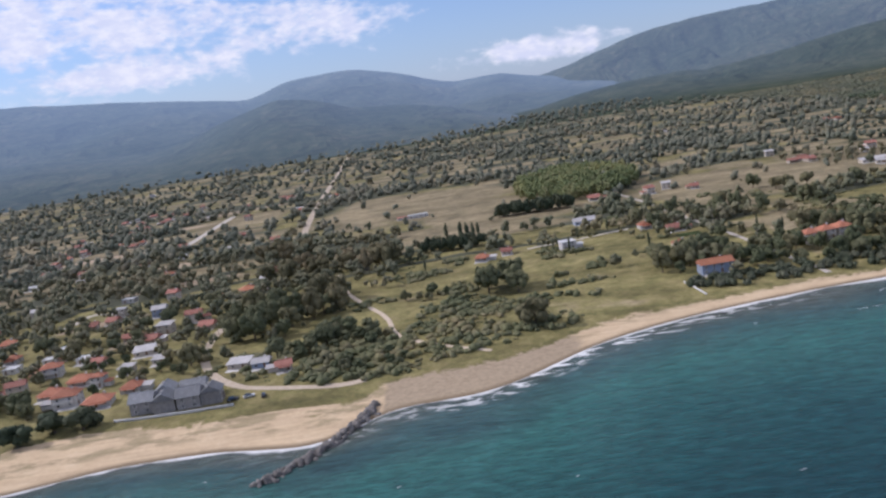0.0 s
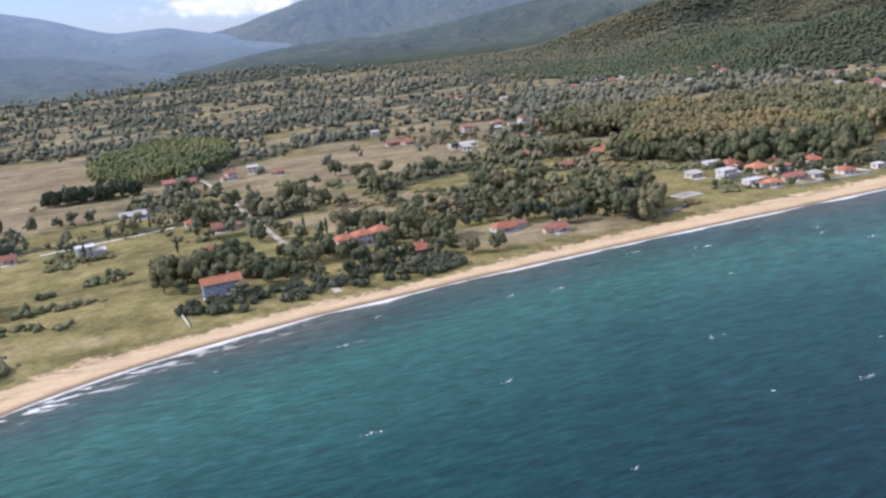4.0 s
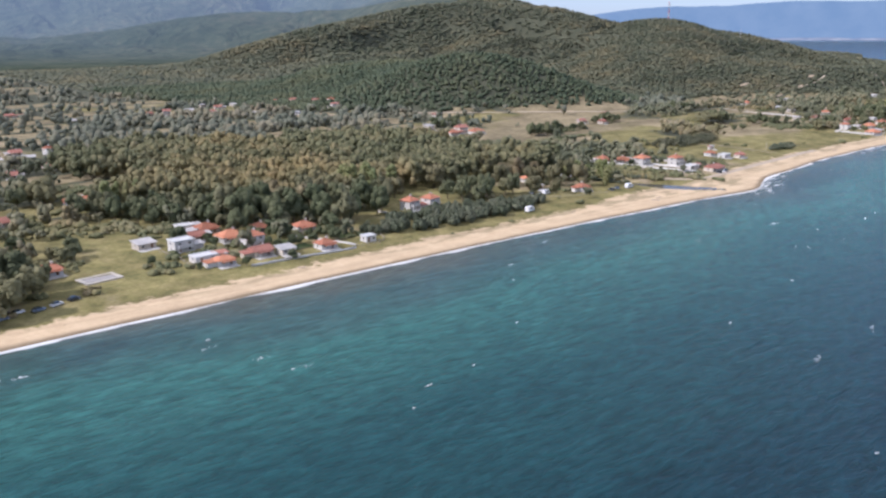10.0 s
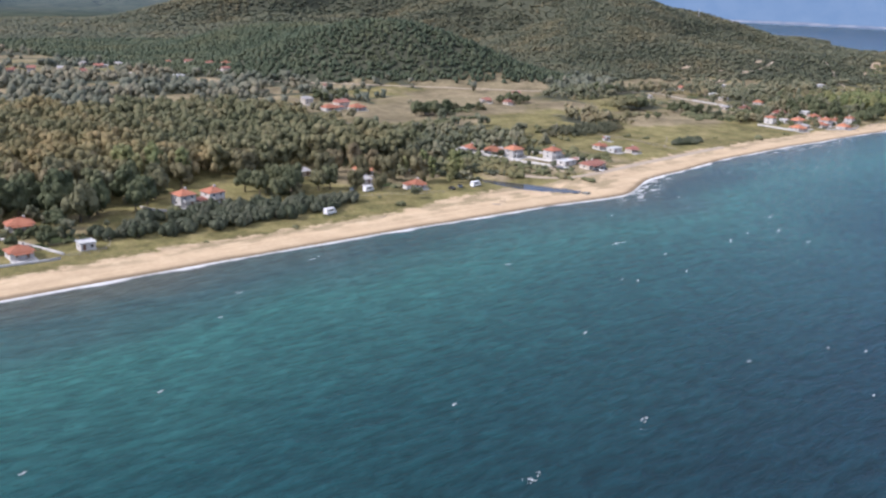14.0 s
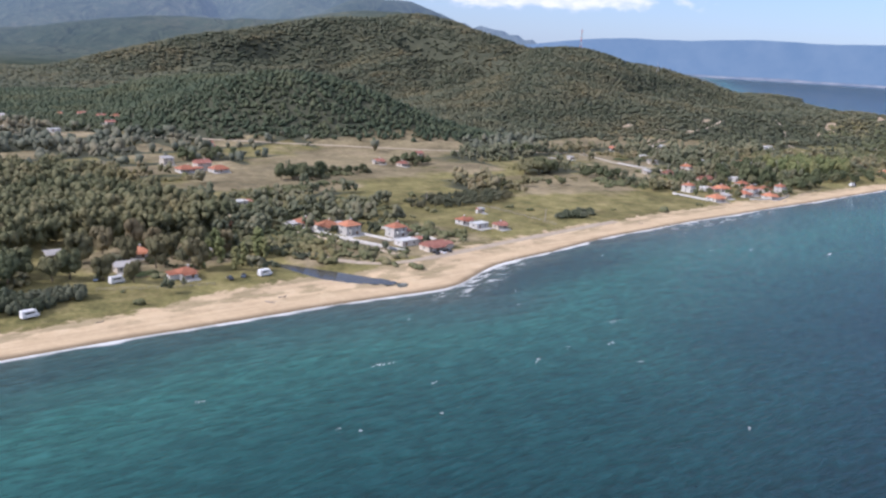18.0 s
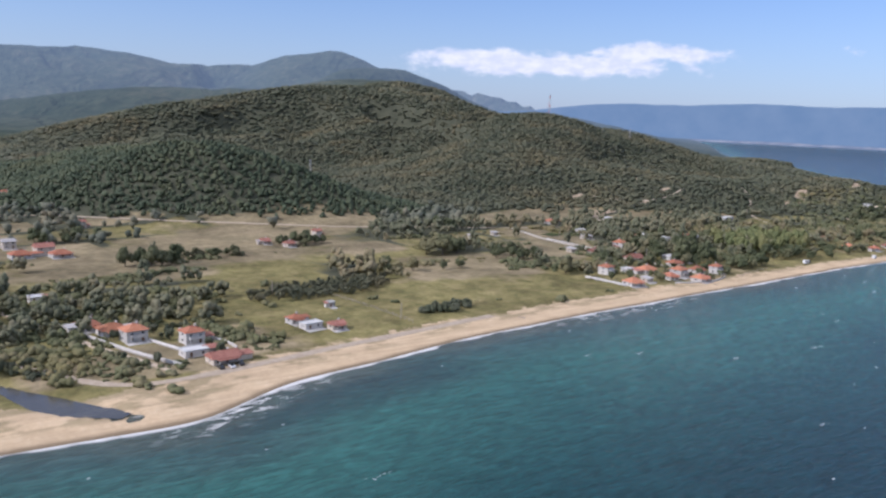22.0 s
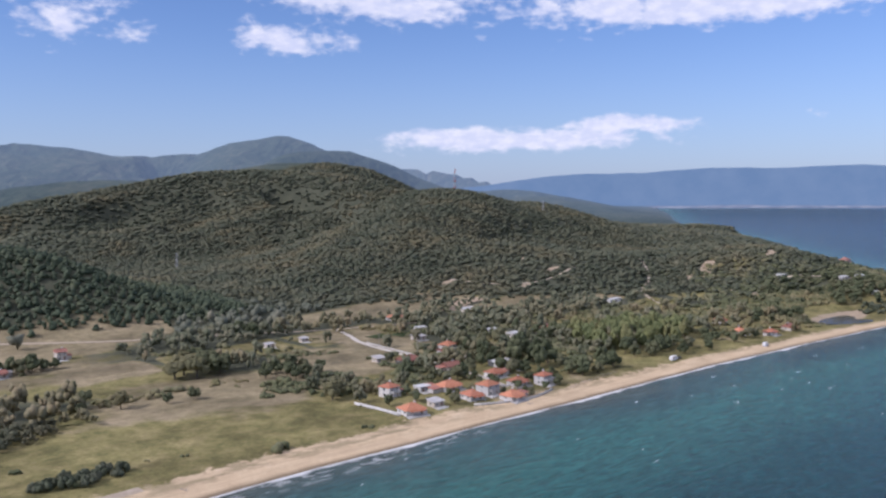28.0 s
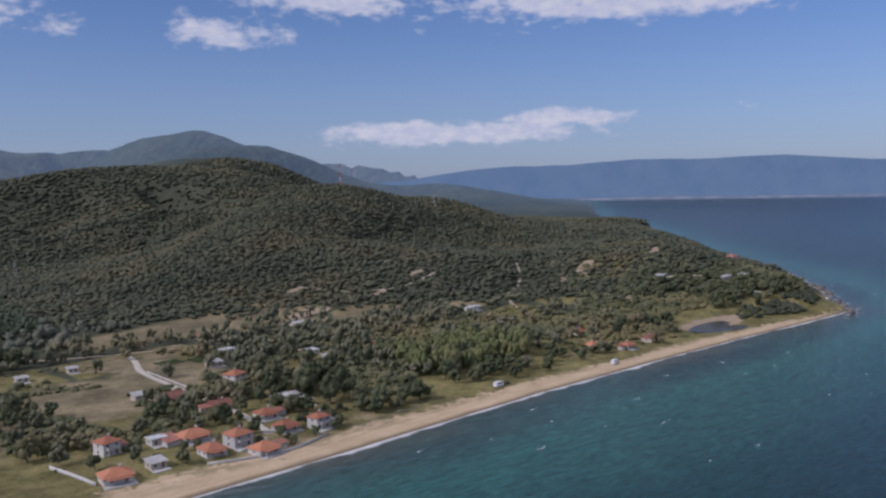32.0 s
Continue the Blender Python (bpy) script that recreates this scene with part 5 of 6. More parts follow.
GARDENS = [(-215, 440, 130, 120, 0), (-105, 470, 45, 90, 0), (-260, 600, 160, 120, 0), (150, 425, 62, 52, 0), (150, 530, 60, 50, 0), (275, 445, 66, 46, 0), (320, 400, 30, 22, 0), (330, 500, 50, 24, 0.2), (415, 425, 60, 30, 0), (590, 425, 50, 34, 0), (640, 480, 40, 40, 0), (1050, 460, 75, 50, 0), (1130, 510, 70, 40, 0), (1240, 425, 90, 26, 0), (1190, 470, 60, 30, 0), (375, 685, 105, 55, 0.1), (230, 560, 90, 12, 0.1), (215, 690, 10, 60, 0.2)]
x, y = sow(-420, 1340, 300, 760, 6.2)
keep = (gen.random(len(x)) < blobs(x, y, GARDENS) * (0.08 + 0.26 * (fbm(x, y, 34, 52, 3) > 0.5))) & (y - coast(x) > 22) & free(x, y, 0.6) & (basin(x, y, LAGOON) < 0.05) & (blobs(x, y, [(365, 425, 26, 40, 0), (265, 378, 34, 12, 0), (340, 392, 18, 16, 0)] + OPEN_FIELDS) < 0.5)
x, y = x[keep], y[keep]
r = gen.uniform(1.1, 1.95, len(x)) ** 2.2
woods("garden_trees", x, y, r, r * gen.uniform(0.9, 1.35, len(x)), "leafy", wood_plain, "garden and orchard trees among the houses", "trees")

THICKETS = [(722, 478, 18, 14, 0), (730, 416, 9, 26, 0.3), (1120, 470, 46, 26, 0), (1165, 565, 60, 26, 0), (1265, 500, 70, 40, 0), (970, 610, 40, 12, 0.2), (-62, 338, 42, 20, 0), (-36, 304, 20, 9, 0.15), (-8, 318, 12, 8, 0.4), (-52, 318, 22, 10, 0), (-10, 352, 22, 16, 0.4), (8, 330, 34, 10, 0.35), (-5, 385, 16, 14, 0), (640, 450, 40, 40, 0), (690, 495, 60, 22, -0.2), (660, 405, 14, 20, 0), (700, 470, 30, 25, 0), 
            (1340, 450, 70, 40, 0), (1420, 455, 70, 26, 0), (1460, 500, 60, 50, 0), (1540, 455, 50, 30, -0.4), (1010, 480, 45, 25, 0.3), (1000, 450, 20, 16, 0), (960, 475, 16, 16, 0), (385, 398, 14, 8, 0), (16, 372, 26, 7, 0.2), (52, 398, 14, 5, 0), (70, 428, 8, 5, 0), (890, 508, 40, 4, 0.1), (720, 540, 40, 8, 0.2), (960, 560, 40, 6, 0.1), (200, 520, 40, 5, 0.1), (300, 500, 70, 5, 0.25), (250, 480, 5, 30, 0.3), (230, 450, 5, 36, 0.3),
            (220, 518, 39, 3, -1.66), (219, 452, 24, 3, -1.45), (244, 472, 18, 3, 0.49), (276, 624, 27, 3, -0.09), (311, 544, 28, 3, -0.04), (290, 699, 44, 3, -1.33), (202, 513, 15, 3, -0.33), (324, 613, 34, 3, 0.06), (290, 450, 18, 3, 0.79)]
x, y = sow(-130, 1620, 300, 600, 3.5)
keep = (gen.random(len(x)) < np.maximum(blobs(x, y, THICKETS) * 0.95, np.maximum(0.025 * (fbm(x, y, 30, 66, 3) > 0.55), 0.75 * (fbm(x, y, 26, 68, 2) > 0.7) * (y - coast(x) > 40) * (blobs(x, y, [(840, 470, 130, 90, 0)]) < 0.3)))) & (y - coast(x) > 20) & free(x, y, 1.5) & (blobs(x, y, OPEN_FIELDS) < 0.62) & (basin(x, y, LAGOON) < 0.05) & (basin(x, y, POND) < 0.05)
x, y = x[keep], y[keep]
r = gen.uniform(0.85, 1.8, len(x)) ** 2.0
woods("thickets", x, y, r, r * gen.uniform(0.55, 1.0, len(x)), "low", wood_scrub, "low green scrub and bramble thickets", "scrub")
for root in broad + planes + poplars + grove_poplars + oaks + cypresses + pines + olives + shrubs + fruit:
    if root.name not in PLACED:
        root.matrix_basis = Matrix.Translation((300 + 9 * len(PLACED) % 50, 560, ground_at(300 + 9 * len(PLACED) % 50, 560) - 0.05)) @ Matrix.Diagonal((3, 3, 3.4, 1))
        PLACED[root.name] = True

# ---- houses ----
def tiles(name, a, b):
    """Clay roof tiles: rows of pans, uneven in tone, weathered."""
    m, nt, shader, place = material(name, 0.85, 0.2)
    n = sums(nt, "ADD", sums(nt, "MULTIPLY", grain(nt, place, 0.7), 0.5), sums(nt, "MULTIPLY", grain(nt, place, 5.0), 0.5))
    tone = blend(nt, smooth(nt, n, 0.3, 0.7), a, b)
    info = nt.nodes.new("ShaderNodeObjectInfo").outputs["Random"]
    tone = blend(nt, 1.0, tone, steps(nt, info, (0.0, 0.72), (1.0, 1.12)), "MULTIPLY")
    nt.links.new(tone, shader.inputs["Base Color"])
    pans = nd(nt, "ShaderNodeTexWave", Vector=place, Scale=1.3, Distortion=0.4)
    relief(nt, shader, pans.outputs[1], 0.6, 0.08)
    return m


tile_red = tiles("clay_tiles", (0.32, 0.122, 0.072), (0.43, 0.187, 0.115))
tile_orange = tiles("orange_tiles", (0.4, 0.155, 0.085), (0.5, 0.23, 0.135))
tile_dull = tiles("weathered_tiles", (0.26, 0.11, 0.085), (0.4, 0.19, 0.14))
tile_grey = tiles("slate_grey_roof", (0.16, 0.165, 0.17), (0.27, 0.275, 0.28))
roof_white = paint("white_roof_sheet", (0.42, 0.42, 0.41), (0.58, 0.58, 0.56), 0.5, 0.6, 0.2)
roof_grey = paint("grey_roof_sheet", (0.3, 0.29, 0.28), (0.45, 0.43, 0.41), 0.5, 0.7, 0.2)
wall_white = paint("white_render", (0.44, 0.42, 0.39), (0.6, 0.58, 0.54), 0.6, 0.85, 0.2)
wall_cream = paint("cream_render", (0.44, 0.39, 0.32), (0.56, 0.5, 0.42), 0.6, 0.85, 0.2)
wall_grey = paint("grey_stone", (0.2, 0.19, 0.18), (0.32, 0.3, 0.28), 0.8, 0.9, 0.4)
wall_blue = paint("pale_blue_render", (0.2, 0.25, 0.34), (0.3, 0.35, 0.43), 0.6, 0.85, 0.2)
wall_pink = paint("pink_render", (0.58, 0.38, 0.32), (0.68, 0.48, 0.42), 0.6, 0.85, 0.2)
frame_mat = paint("window_paint", (0.5, 0.48, 0.45), (0.65, 0.63, 0.6), 3.0, 0.6)
wood_mat = paint("stained_wood", (0.13, 0.075, 0.045), (0.22, 0.13, 0.08), 2.0, 0.7, 0.2)
glass_mat, nt, shader, place = material("window_glass", 0.06, 0.6)
shader.inputs["Base Color"].default_value = (0.025, 0.03, 0.035, 1)
concrete = paint("concrete", (0.42, 0.41, 0.39), (0.58, 0.57, 0.54), 0.7, 0.9, 0.3)


def box(bm, x0, y0, z0, x1, y1, z1):
    bmesh.ops.create_cube(bm, size=1, matrix=Matrix.Translation(((x0 + x1) / 2, (y0 + y1) / 2, (z0 + z1) / 2)) @ Matrix.Diagonal((x1 - x0, y1 - y0, z1 - z0, 1)))


def boxes(name, *dims, bevel=0.0):
    bm = bmesh.new()
    for d in dims:
        box(bm, *d)
    if bevel:
        bmesh.ops.bevel(bm, geom=bm.edges[:], offset=bevel, segments=1, affect="EDGES")
    me = bpy.data.meshes.new(name)
    bm.to_mesh(me)
    bm.free()
    return me


WINDOW_FRAME = boxes("window", (-0.6, -0.07, -0.65, -0.5, 0.02, 0.65), (0.5, -0.07, -0.65, 0.6, 0.02, 0.65), (-0.5, -0.07, 0.55, 0.5, 0.02, 0.65), (-0.5, -0.07, -0.65, 0.5, 0.02, -0.55), (-0.03, -0.05, -0.55, 0.03, 0.02, 0.55))
WINDOW_SILL = boxes("window_sill", (-0.7, -0.18, -0.75, 0.7, 0.02, -0.66))
PANE = boxes("pane", (-0.5, -0.025, -0.55, 0.5, 0.02, 0.55))
DOOR = boxes("door", (-0.5, -0.08, 0.0, 0.5, 0.02, 2.1), (-0.36, -0.11, 1.1, 0.36, -0.08, 1.9), (-0.36, -0.11, 0.2, 0.36, -0.08, 0.95))
CHIMNEY = boxes("chimney", (-0.35, -0.35, -0.9, 0.35, 0.35, 0.9), (-0.45, -0.45, 0.9, 0.45, 0.45, 1.02), (-0.25, -0.25, 1.02, 0.25, 0.25, 1.2))
POST = boxes("post", (-0.11, -0.11, 0, 0.11, 0.11, 2.5))
for me, mat in ((WINDOW_FRAME, frame_mat), (WINDOW_SILL, concrete), (PANE, glass_mat), (DOOR, wood_mat), (CHIMNEY, wall_white), (POST, wall_white)):
    me.materials.append(mat)


def roof_mesh(kind, w, d, rise):
    """A roof over w by d with eaves, ridge capping and thickness; its foot at z = 0."""
    o, t = 0.55, 0.16
    a, b = w / 2 + o, d / 2 + o
    bm = bmesh.new()
    if kind == "flat":
        box(bm, -a + 0.3, -b + 0.3, 0, a - 0.3, b - 0.3, 0.22)
        for e in ((-a + 0.3, -b + 0.3, a - 0.3, -b + 0.5), (-a + 0.3, b - 0.5, a - 0.3, b - 0.3), (-a + 0.3, -b + 0.5, -a + 0.5, b - 0.5), (a - 0.5, -b + 0.5, a - 0.3, b - 0.5)):
            box(bm, e[0], e[1], 0.22, e[2], e[3], 0.55)
    elif kind == "shed":
        v = [bm.verts.new(p) for p in ((-a, -b, 0), (a, -b, 0), (a, b, rise * 0.5), (-a, b, rise * 0.5), (-a, -b, t), (a, -b, t), (a, b, rise * 0.5 + t), (-a, b, rise * 0.5 + t))]
        for f in ((0, 3, 2, 1), (4, 5, 6, 7), (0, 1, 5, 4), (1, 2, 6, 5), (2, 3, 7, 6), (3, 0, 4, 7)):
            bm.faces.new([v[i] for i in f])
    else:
        k = max(0.0, a - b) if kind == "hip" else a
        low = [bm.verts.new(p) for p in ((-a, -b, 0), (a, -b, 0), (a, b, 0), (-a, b, 0))]
        rim = [bm.verts.new(p) for p in ((-a, -b, t), (a, -b, t), (a, b, t), (-a, b, t))]
        top = [bm.verts.new((-k - 0.01, 0, rise)), bm.verts.new((k + 0.01, 0, rise))]
        bm.faces.new(low[::-1])
        for i in range(4):
            bm.faces.new((low[i], low[(i + 1) % 4], rim[(i + 1) % 4], rim[i]))
        bm.faces.new((rim[0], rim[1], top[1], top[0]))
        bm.faces.new((rim[2], rim[3], top[0], top[1]))
        bm.faces.new((rim[1], rim[2], top[1]))
        bm.faces.new((rim[3], rim[0], top[0]))
        if k > 0.3:
            box(bm, -k, -0.14, rise - 0.05, k, 0.14, rise + 0.09)
    me = bpy.data.meshes.new("roof")
    bm.to_mesh(me)
    bm.free()
    return me


# style: walls, roof material, roof kind, what the label says
STYLES = {0: (wall_white, tile_red, "hip", "white house with red tiled hip roof"), 1: (wall_cream, tile_dull, "gable", "cream house with faded tiled gable roof"), 2: (wall_white, roof_white, "flat", "white flat-roofed house"),
          3: (wall_cream, roof_grey, "shed", "low building with grey lean-to roof"), 4: (wall_grey, tile_grey, "gable", "grey stone hotel wing with slate-grey roof"), 5: (wall_white, tile_orange, "hip", "white house with bright orange tiled roof"),
          6: (wall_blue, roof_grey, "gable", "pale blue house with grey roof"), 7: (wall_blue, tile_orange, "gable", "long blue-walled house with orange tiled roof"), 8: (wall_white, tile_red, "hip", "white terraced villa with red tiled roof"),
          9: (wall_cream, roof_white, "flat", "open pillared concrete building with flat roof"), 10: (wall_pink, tile_dull, "hip", "pink house with tiled roof on the headland")}
ROOFS, SHELLS = {}, {}


def house(x, y, turn, w, d, floors, style):
    wall_m, roof_m, kind, words = STYLES[style]
    w, d = w * 0.7, d * 0.74
    h = 2.6 * floors + 0.1
    z = min(ground_at(x + a * w * 0.4, y + b * d * 0.4) for a in (-1, 1) for b in (-1, 1))
    words = ("two-storey " if floors == 2 else "single-storey ") + words
    root = thing("hotel_wing" if style == 4 else "house", None, None, words, "hotel" if style == 4 else "house", "houses")
    root.matrix_basis = pose(x, y, z, 0, 0, turn) @ Matrix.Diagonal((1, 1, 0.88, 1))
    key = (round(w, 1), round(d, 1), floors, style)
    if key not in SHELLS:
        SHELLS[key] = boxes("wall", (-w / 2, -d / 2, -0.8, w / 2, d / 2, h), (-w / 2 - 0.12, -d / 2 - 0.12, -0.8, w / 2 + 0.12, d / 2 + 0.12, 0.35))
        SHELLS[key].materials.append(wall_m)
        ROOFS[key] = roof_mesh(kind, w, d, min(w, d) * (0.34 if style != 4 else 0.42))
        ROOFS[key].materials.append(roof_m)
    part("wall", SHELLS[key], wall_m, root)
    roof = part("roof", ROOFS[key], roof_m, root)
    roof.matrix_basis = pose(0, 0, h + 0.004)
    side = (1 if x < -20 else -1)
    spots = []
    for f in range(floors):
        n = max(2, int(w / 3.4))
        for k in range(n):
            u = -w / 2 + (k + 0.5) * w / n
            spots.append((u, -d / 2, f, 0))
        m = max(1, int(d / 3.8))
        for k in range(m):
            spots.append((side * w / 2, -d / 2 + (k + 0.5) * d / m, f, 90 * side))
    door_at = 0 if style == 2 else len(spots) // (4 if floors == 2 else 3)
    for k, (u, v, f, rz) in enumerate(spots):
        if k == door_at and f == 0:
            dr = part("door", DOOR, wood_mat, root)
            dr.matrix_basis = pose(u, v, 0.36, 0, 0, rz)
            continue
        win = part("window", WINDOW_FRAME, frame_mat, root)
        win.matrix_basis = pose(u, v, 2.6 * f + 1.65, 0, 0, rz)
        part("pane", PANE, glass_mat, win)
        if floors == 2:
            part("window_sill", WINDOW_SILL, concrete, win)
    if kind in ("hip", "gable"):
        ch = part("chimney", CHIMNEY, wall_m, root)
        ch.matrix_basis = pose(w * 0.22, d * 0.16, h + min(w, d) * 0.24)
    if floors == 2 and style in (0, 5, 8, 2, 10):
        balcony = boxes("balcony", (-w * 0.36, -d / 2 - 1.5, 2.6, w * 0.36, -d / 2 - 0.003, 2.77), (-w * 0.36, -d / 2 - 1.5, 2.77, w * 0.36, -d / 2 - 1.4, 3.65), (-w * 0.36, -d / 2 - 1.4, 2.77, -w * 0.36 + 0.1, -d / 2 - 0.003, 3.65), (w * 0.36 - 0.1, -d / 2 - 1.4, 2.77, w * 0.36, -d / 2 - 0.003, 3.65))
        part("balcony", balcony, wall_m, root)
        for u in (-w * 0.34, 0, w * 0.34):
            p = part("post", POST, wall_white, root)
            p.matrix_basis = pose(u, -d / 2 - 1.38, 0.2)
    elif floors == 1 and style in (0, 1, 5, 7):
        part("porch_roof", boxes("porch_roof", (-w * 0.4, -d / 2 - 2.2, 2.5, w * 0.4, -d / 2 + 0.0, 2.62), (-w * 0.4, -d / 2 - 2.25, 2.42, w * 0.4, -d / 2 - 2.1, 2.5)), roof_m, root)
        for u in (-w * 0.38, w * 0.38):
            p = part("post", POST, wall_white, root)
            p.matrix_basis = pose(u, -d / 2 - 2.1, -0.1)
    if style in (0, 1, 2, 5) and (int(x * 7 + y * 3) % 5) < 3:
        aw, ad, sx = w * 0.55, d * 0.5, (-1 if int(x + y) % 2 else 1)
        ax = sx * (w / 2 + aw / 2 + 0.004)
        part("annex_wall", boxes("annex_wall", (ax - aw / 2, -ad / 2, -0.7, ax + aw / 2, ad / 2, 2.3)), wall_m, root)
        lean = part("annex_roof", roof_mesh("shed", aw, ad, 1.4), (roof_grey, tile_dull, roof_m)[int(x) % 3], root)
        lean.matrix_basis = pose(ax, 0, 2.304)
    if style != 4 and (int(x * 3 + y) % 3) < 2:
        part("terrace", boxes("terrace", (-w * 0.55, -d / 2 - 3.2, -0.5, w * 0.55, -d / 2 - 0.125, 0.12)), concrete, root)
    if style == 9:
        for k in range(6):
            p = part("post", POST, wall_white, root)
            p.matrix_basis = pose(-w / 2 + 0.3 + k * (w - 0.6) / 5, -d / 2 - 1.2, 0.2)
    return root


for spec in ALL_HOUSES:
    house(*spec)


# ---- garden walls ----
def wall(name, points, h, mat, label):
    p = along(points, 4.0)
    t = np.gradient(p, axis=0)
    t /= np.linalg.norm(t, axis=1, keepdims=True) + 1e-9
    n = np.stack([-t[:, 1], t[:, 0]], 1) * 0.13
    z = height(p[:, 0], p[:, 1])
    rows = [np.c_[p + n, z - 0.4], np.c_[p + n, z + h], np.c_[p - n, z + h], np.c_[p - n, z - 0.4]]
    m = len(p)
    f = [(k * m + i, k * m + i + 1, (k + 1) % 4 * m + i + 1, (k + 1) % 4 * m + i) for k in range(4) for i in range(m - 1)] + [(0, m, 2 * m, 3 * m), (m - 1, 4 * m - 1, 3 * m - 1, 2 * m - 1)]
    return thing(name, mesh_of(name, np.concatenate(rows), f), mat, label, "wall")


wall("garden_wall", [(674, 464), (681, 434), (690, 402), (697, 387)], 1.5, wall_white, "long white garden wall beside a gravel drive")
wall("garden_wall", [(687, 462), (700, 418), (704, 404)], 1.2, wall_white, "white inner garden wall of the compound")
wall("garden_wall", [(716, 392), (724, 396), (722, 410), (714, 432)], 1.3, wall_white, "white rear garden wall of the compound")
wall("garden_wall", [(100, 345), (98.5, 356), (97, 368)], 0.8, concrete, "low pale wall along the meadow edge")
wall("garden_wall", [(205, 356), (199, 366), (196, 372)], 1.6, wall_white, "white wall beside steps to the beach")
wall("garden_wall", [(438, 374), (430, 392), (424, 402)], 0.9, wall_white, "white low wall between kitchen gardens")
wall("garden_wall", [(390, 373), (412, 372), (436, 371)], 0.8, concrete, "low concrete wall at the top of the beach")
wall("garden_wall", [(961, 432), (964, 418), (966, 405)], 1.3, wall_white, "white boundary wall of a beach house")
wall("garden_wall", [(1002, 398), (1016, 393), (1034, 390), (1052, 396)], 1.0, wall_white, "white low wall above the beach")
wall("garden_wall", [(1053, 552), (1051.5, 514), (1050, 469)], 0.7, wall_white, "white kerb wall along the concrete lane")
wall("garden_wall", [(-135, 292), (-112, 290), (-90, 291)], 1.0, concrete, "concrete retaining wall before the hotel")
wall("garden_wall", [(498, 402), (485, 406), (480, 418)], 1.0, wall_white, "white terrace wall below the villa")

# a sunken pool terrace, and a plunge pool
terrace = thing("pool_terrace", None, None, "pale concrete pool terrace beside a meadow", "terrace")
terrace.matrix_basis = pose(340, 392, ground_at(340, 392), 0, 0, 8)
part("paving", boxes("paving", (-7, -4.5, -0.3, 7, -3.3, 0.25), (-7, 3.3, -0.3, 7, 4.5, 0.25), (-7, -3.3, -0.3, -5.6, 3.3, 0.25), (5.6, -3.3, -0.3, 7, 3.3, 0.25)), white_road, terrace)
part("basin", boxes("basin", (-5.6, -3.3, -0.3, 5.6, 3.3, 0.08)), wall_grey, terrace)

# ---- parked cars and vans ----
paint_white = paint("car_white", (0.7, 0.7, 0.7), (0.78, 0.78, 0.78), 1.0, 0.35, 0.0, 0.0, 0.5)
paint_blue = paint("car_blue_grey", (0.12, 0.16, 0.22), (0.16, 0.2, 0.27), 1.0, 0.35, 0.0, 0.2, 0.5)
paint_dark = paint("car_dark", (0.03, 0.03, 0.035), (0.05, 0.05, 0.055), 1.0, 0.35, 0.0, 0.2, 0.5)
rubber = paint("rubber", (0.02, 0.02, 0.02), (0.03, 0.03, 0.03), 3.0, 0.9)


def wheel_mesh(name, r0, depth):
    bm = bmesh.new()
    bmesh.ops.create_cone(bm, cap_ends=True, segments=14, radius1=r0, radius2=r0, depth=depth, matrix=Matrix.Rotation(math.pi / 2, 4, "X"))
    me = bpy.data.meshes.new(name)
    bm.to_mesh(me)
    bm.free()
    return me


TYRE, RIM = wheel_mesh("wheel", 0.32, 0.22), wheel_mesh("rim", 0.19, 0.24)
TYRE.materials.append(rubber), RIM.materials.append(roof_white)


def shell(name, profile, width):
    """A body drawn as a side profile, pulled in a little at the flanks."""
    bm = bmesh.new()
    left = [bm.verts.new((x, -width / 2 * s, z)) for x, z, s in profile]
    right = [bm.verts.new((x, width / 2 * s, z)) for x, z, s in profile]
    bm.faces.new(left)
    bm.faces.new(right[::-1])
    for i in range(len(profile)):
        j = (i + 1) % len(profile)
        bm.faces.new((left[j], left[i], right[i], right[j]))
    bmesh.ops.recalc_face_normals(bm, faces=bm.faces[:])
    bmesh.ops.bevel(bm, geom=bm.edges[:], offset=0.05, segments=2, affect="EDGES")
    me = bpy.data.meshes.new(name)
    bm.to_mesh(me)
    bm.free()
    return me


CAR_BODY = shell("body", [(-2.1, 0.3, 1), (2.1, 0.3, 1), (2.15, 0.7, 0.97), (1.2, 0.9, 0.97), (-1.9, 0.95, 0.97), (-2.15, 0.75, 0.97)], 1.74)
CAR_CABIN = shell("cabin", [(1.1, 0.9, 0.96), (0.5, 1.42, 0.8), (-1.2, 1.45, 0.8), (-1.85, 0.93, 0.94)], 1.66)
VAN_BODY = shell("body", [(-2.7, 0.35, 1), (2.7, 0.35, 1), (2.75, 1.1, 0.98), (2.2, 1.4, 0.97), (1.7, 2.5, 0.94), (-2.7, 2.6, 0.95)], 2.1)
VAN_GLASS = boxes("windscreen", (-1.8, -1.035, 1.5, 1.2, 1.035, 2.05))


def vehicle(x, y, turn, mat, van, label):
    root = thing("camper_van" if van else "car", None, None, label, "van" if van else "car", "parked vehicles")
    root.matrix_basis = pose(x, y, ground_at(x, y) + 0.02, 0, 0, turn)
    me = (VAN_BODY if van else CAR_BODY).copy()
    me.materials.append(mat)
    part("body", me, mat, root)
    if van:
        part("window_band", VAN_GLASS, glass_mat, root)
    else:
        part("cabin", CAR_CABIN, glass_mat, root)
    for a in ((-1.35, 1.35) if not van else (-1.7, 1.7)):
        for b in (-0.8, 0.8):
            w = part("wheel", TYRE, rubber, root)
            w.matrix_basis = pose(a, b * (1.2 if van else 1), 0.32)
            part("rim", RIM, roof_white, w)


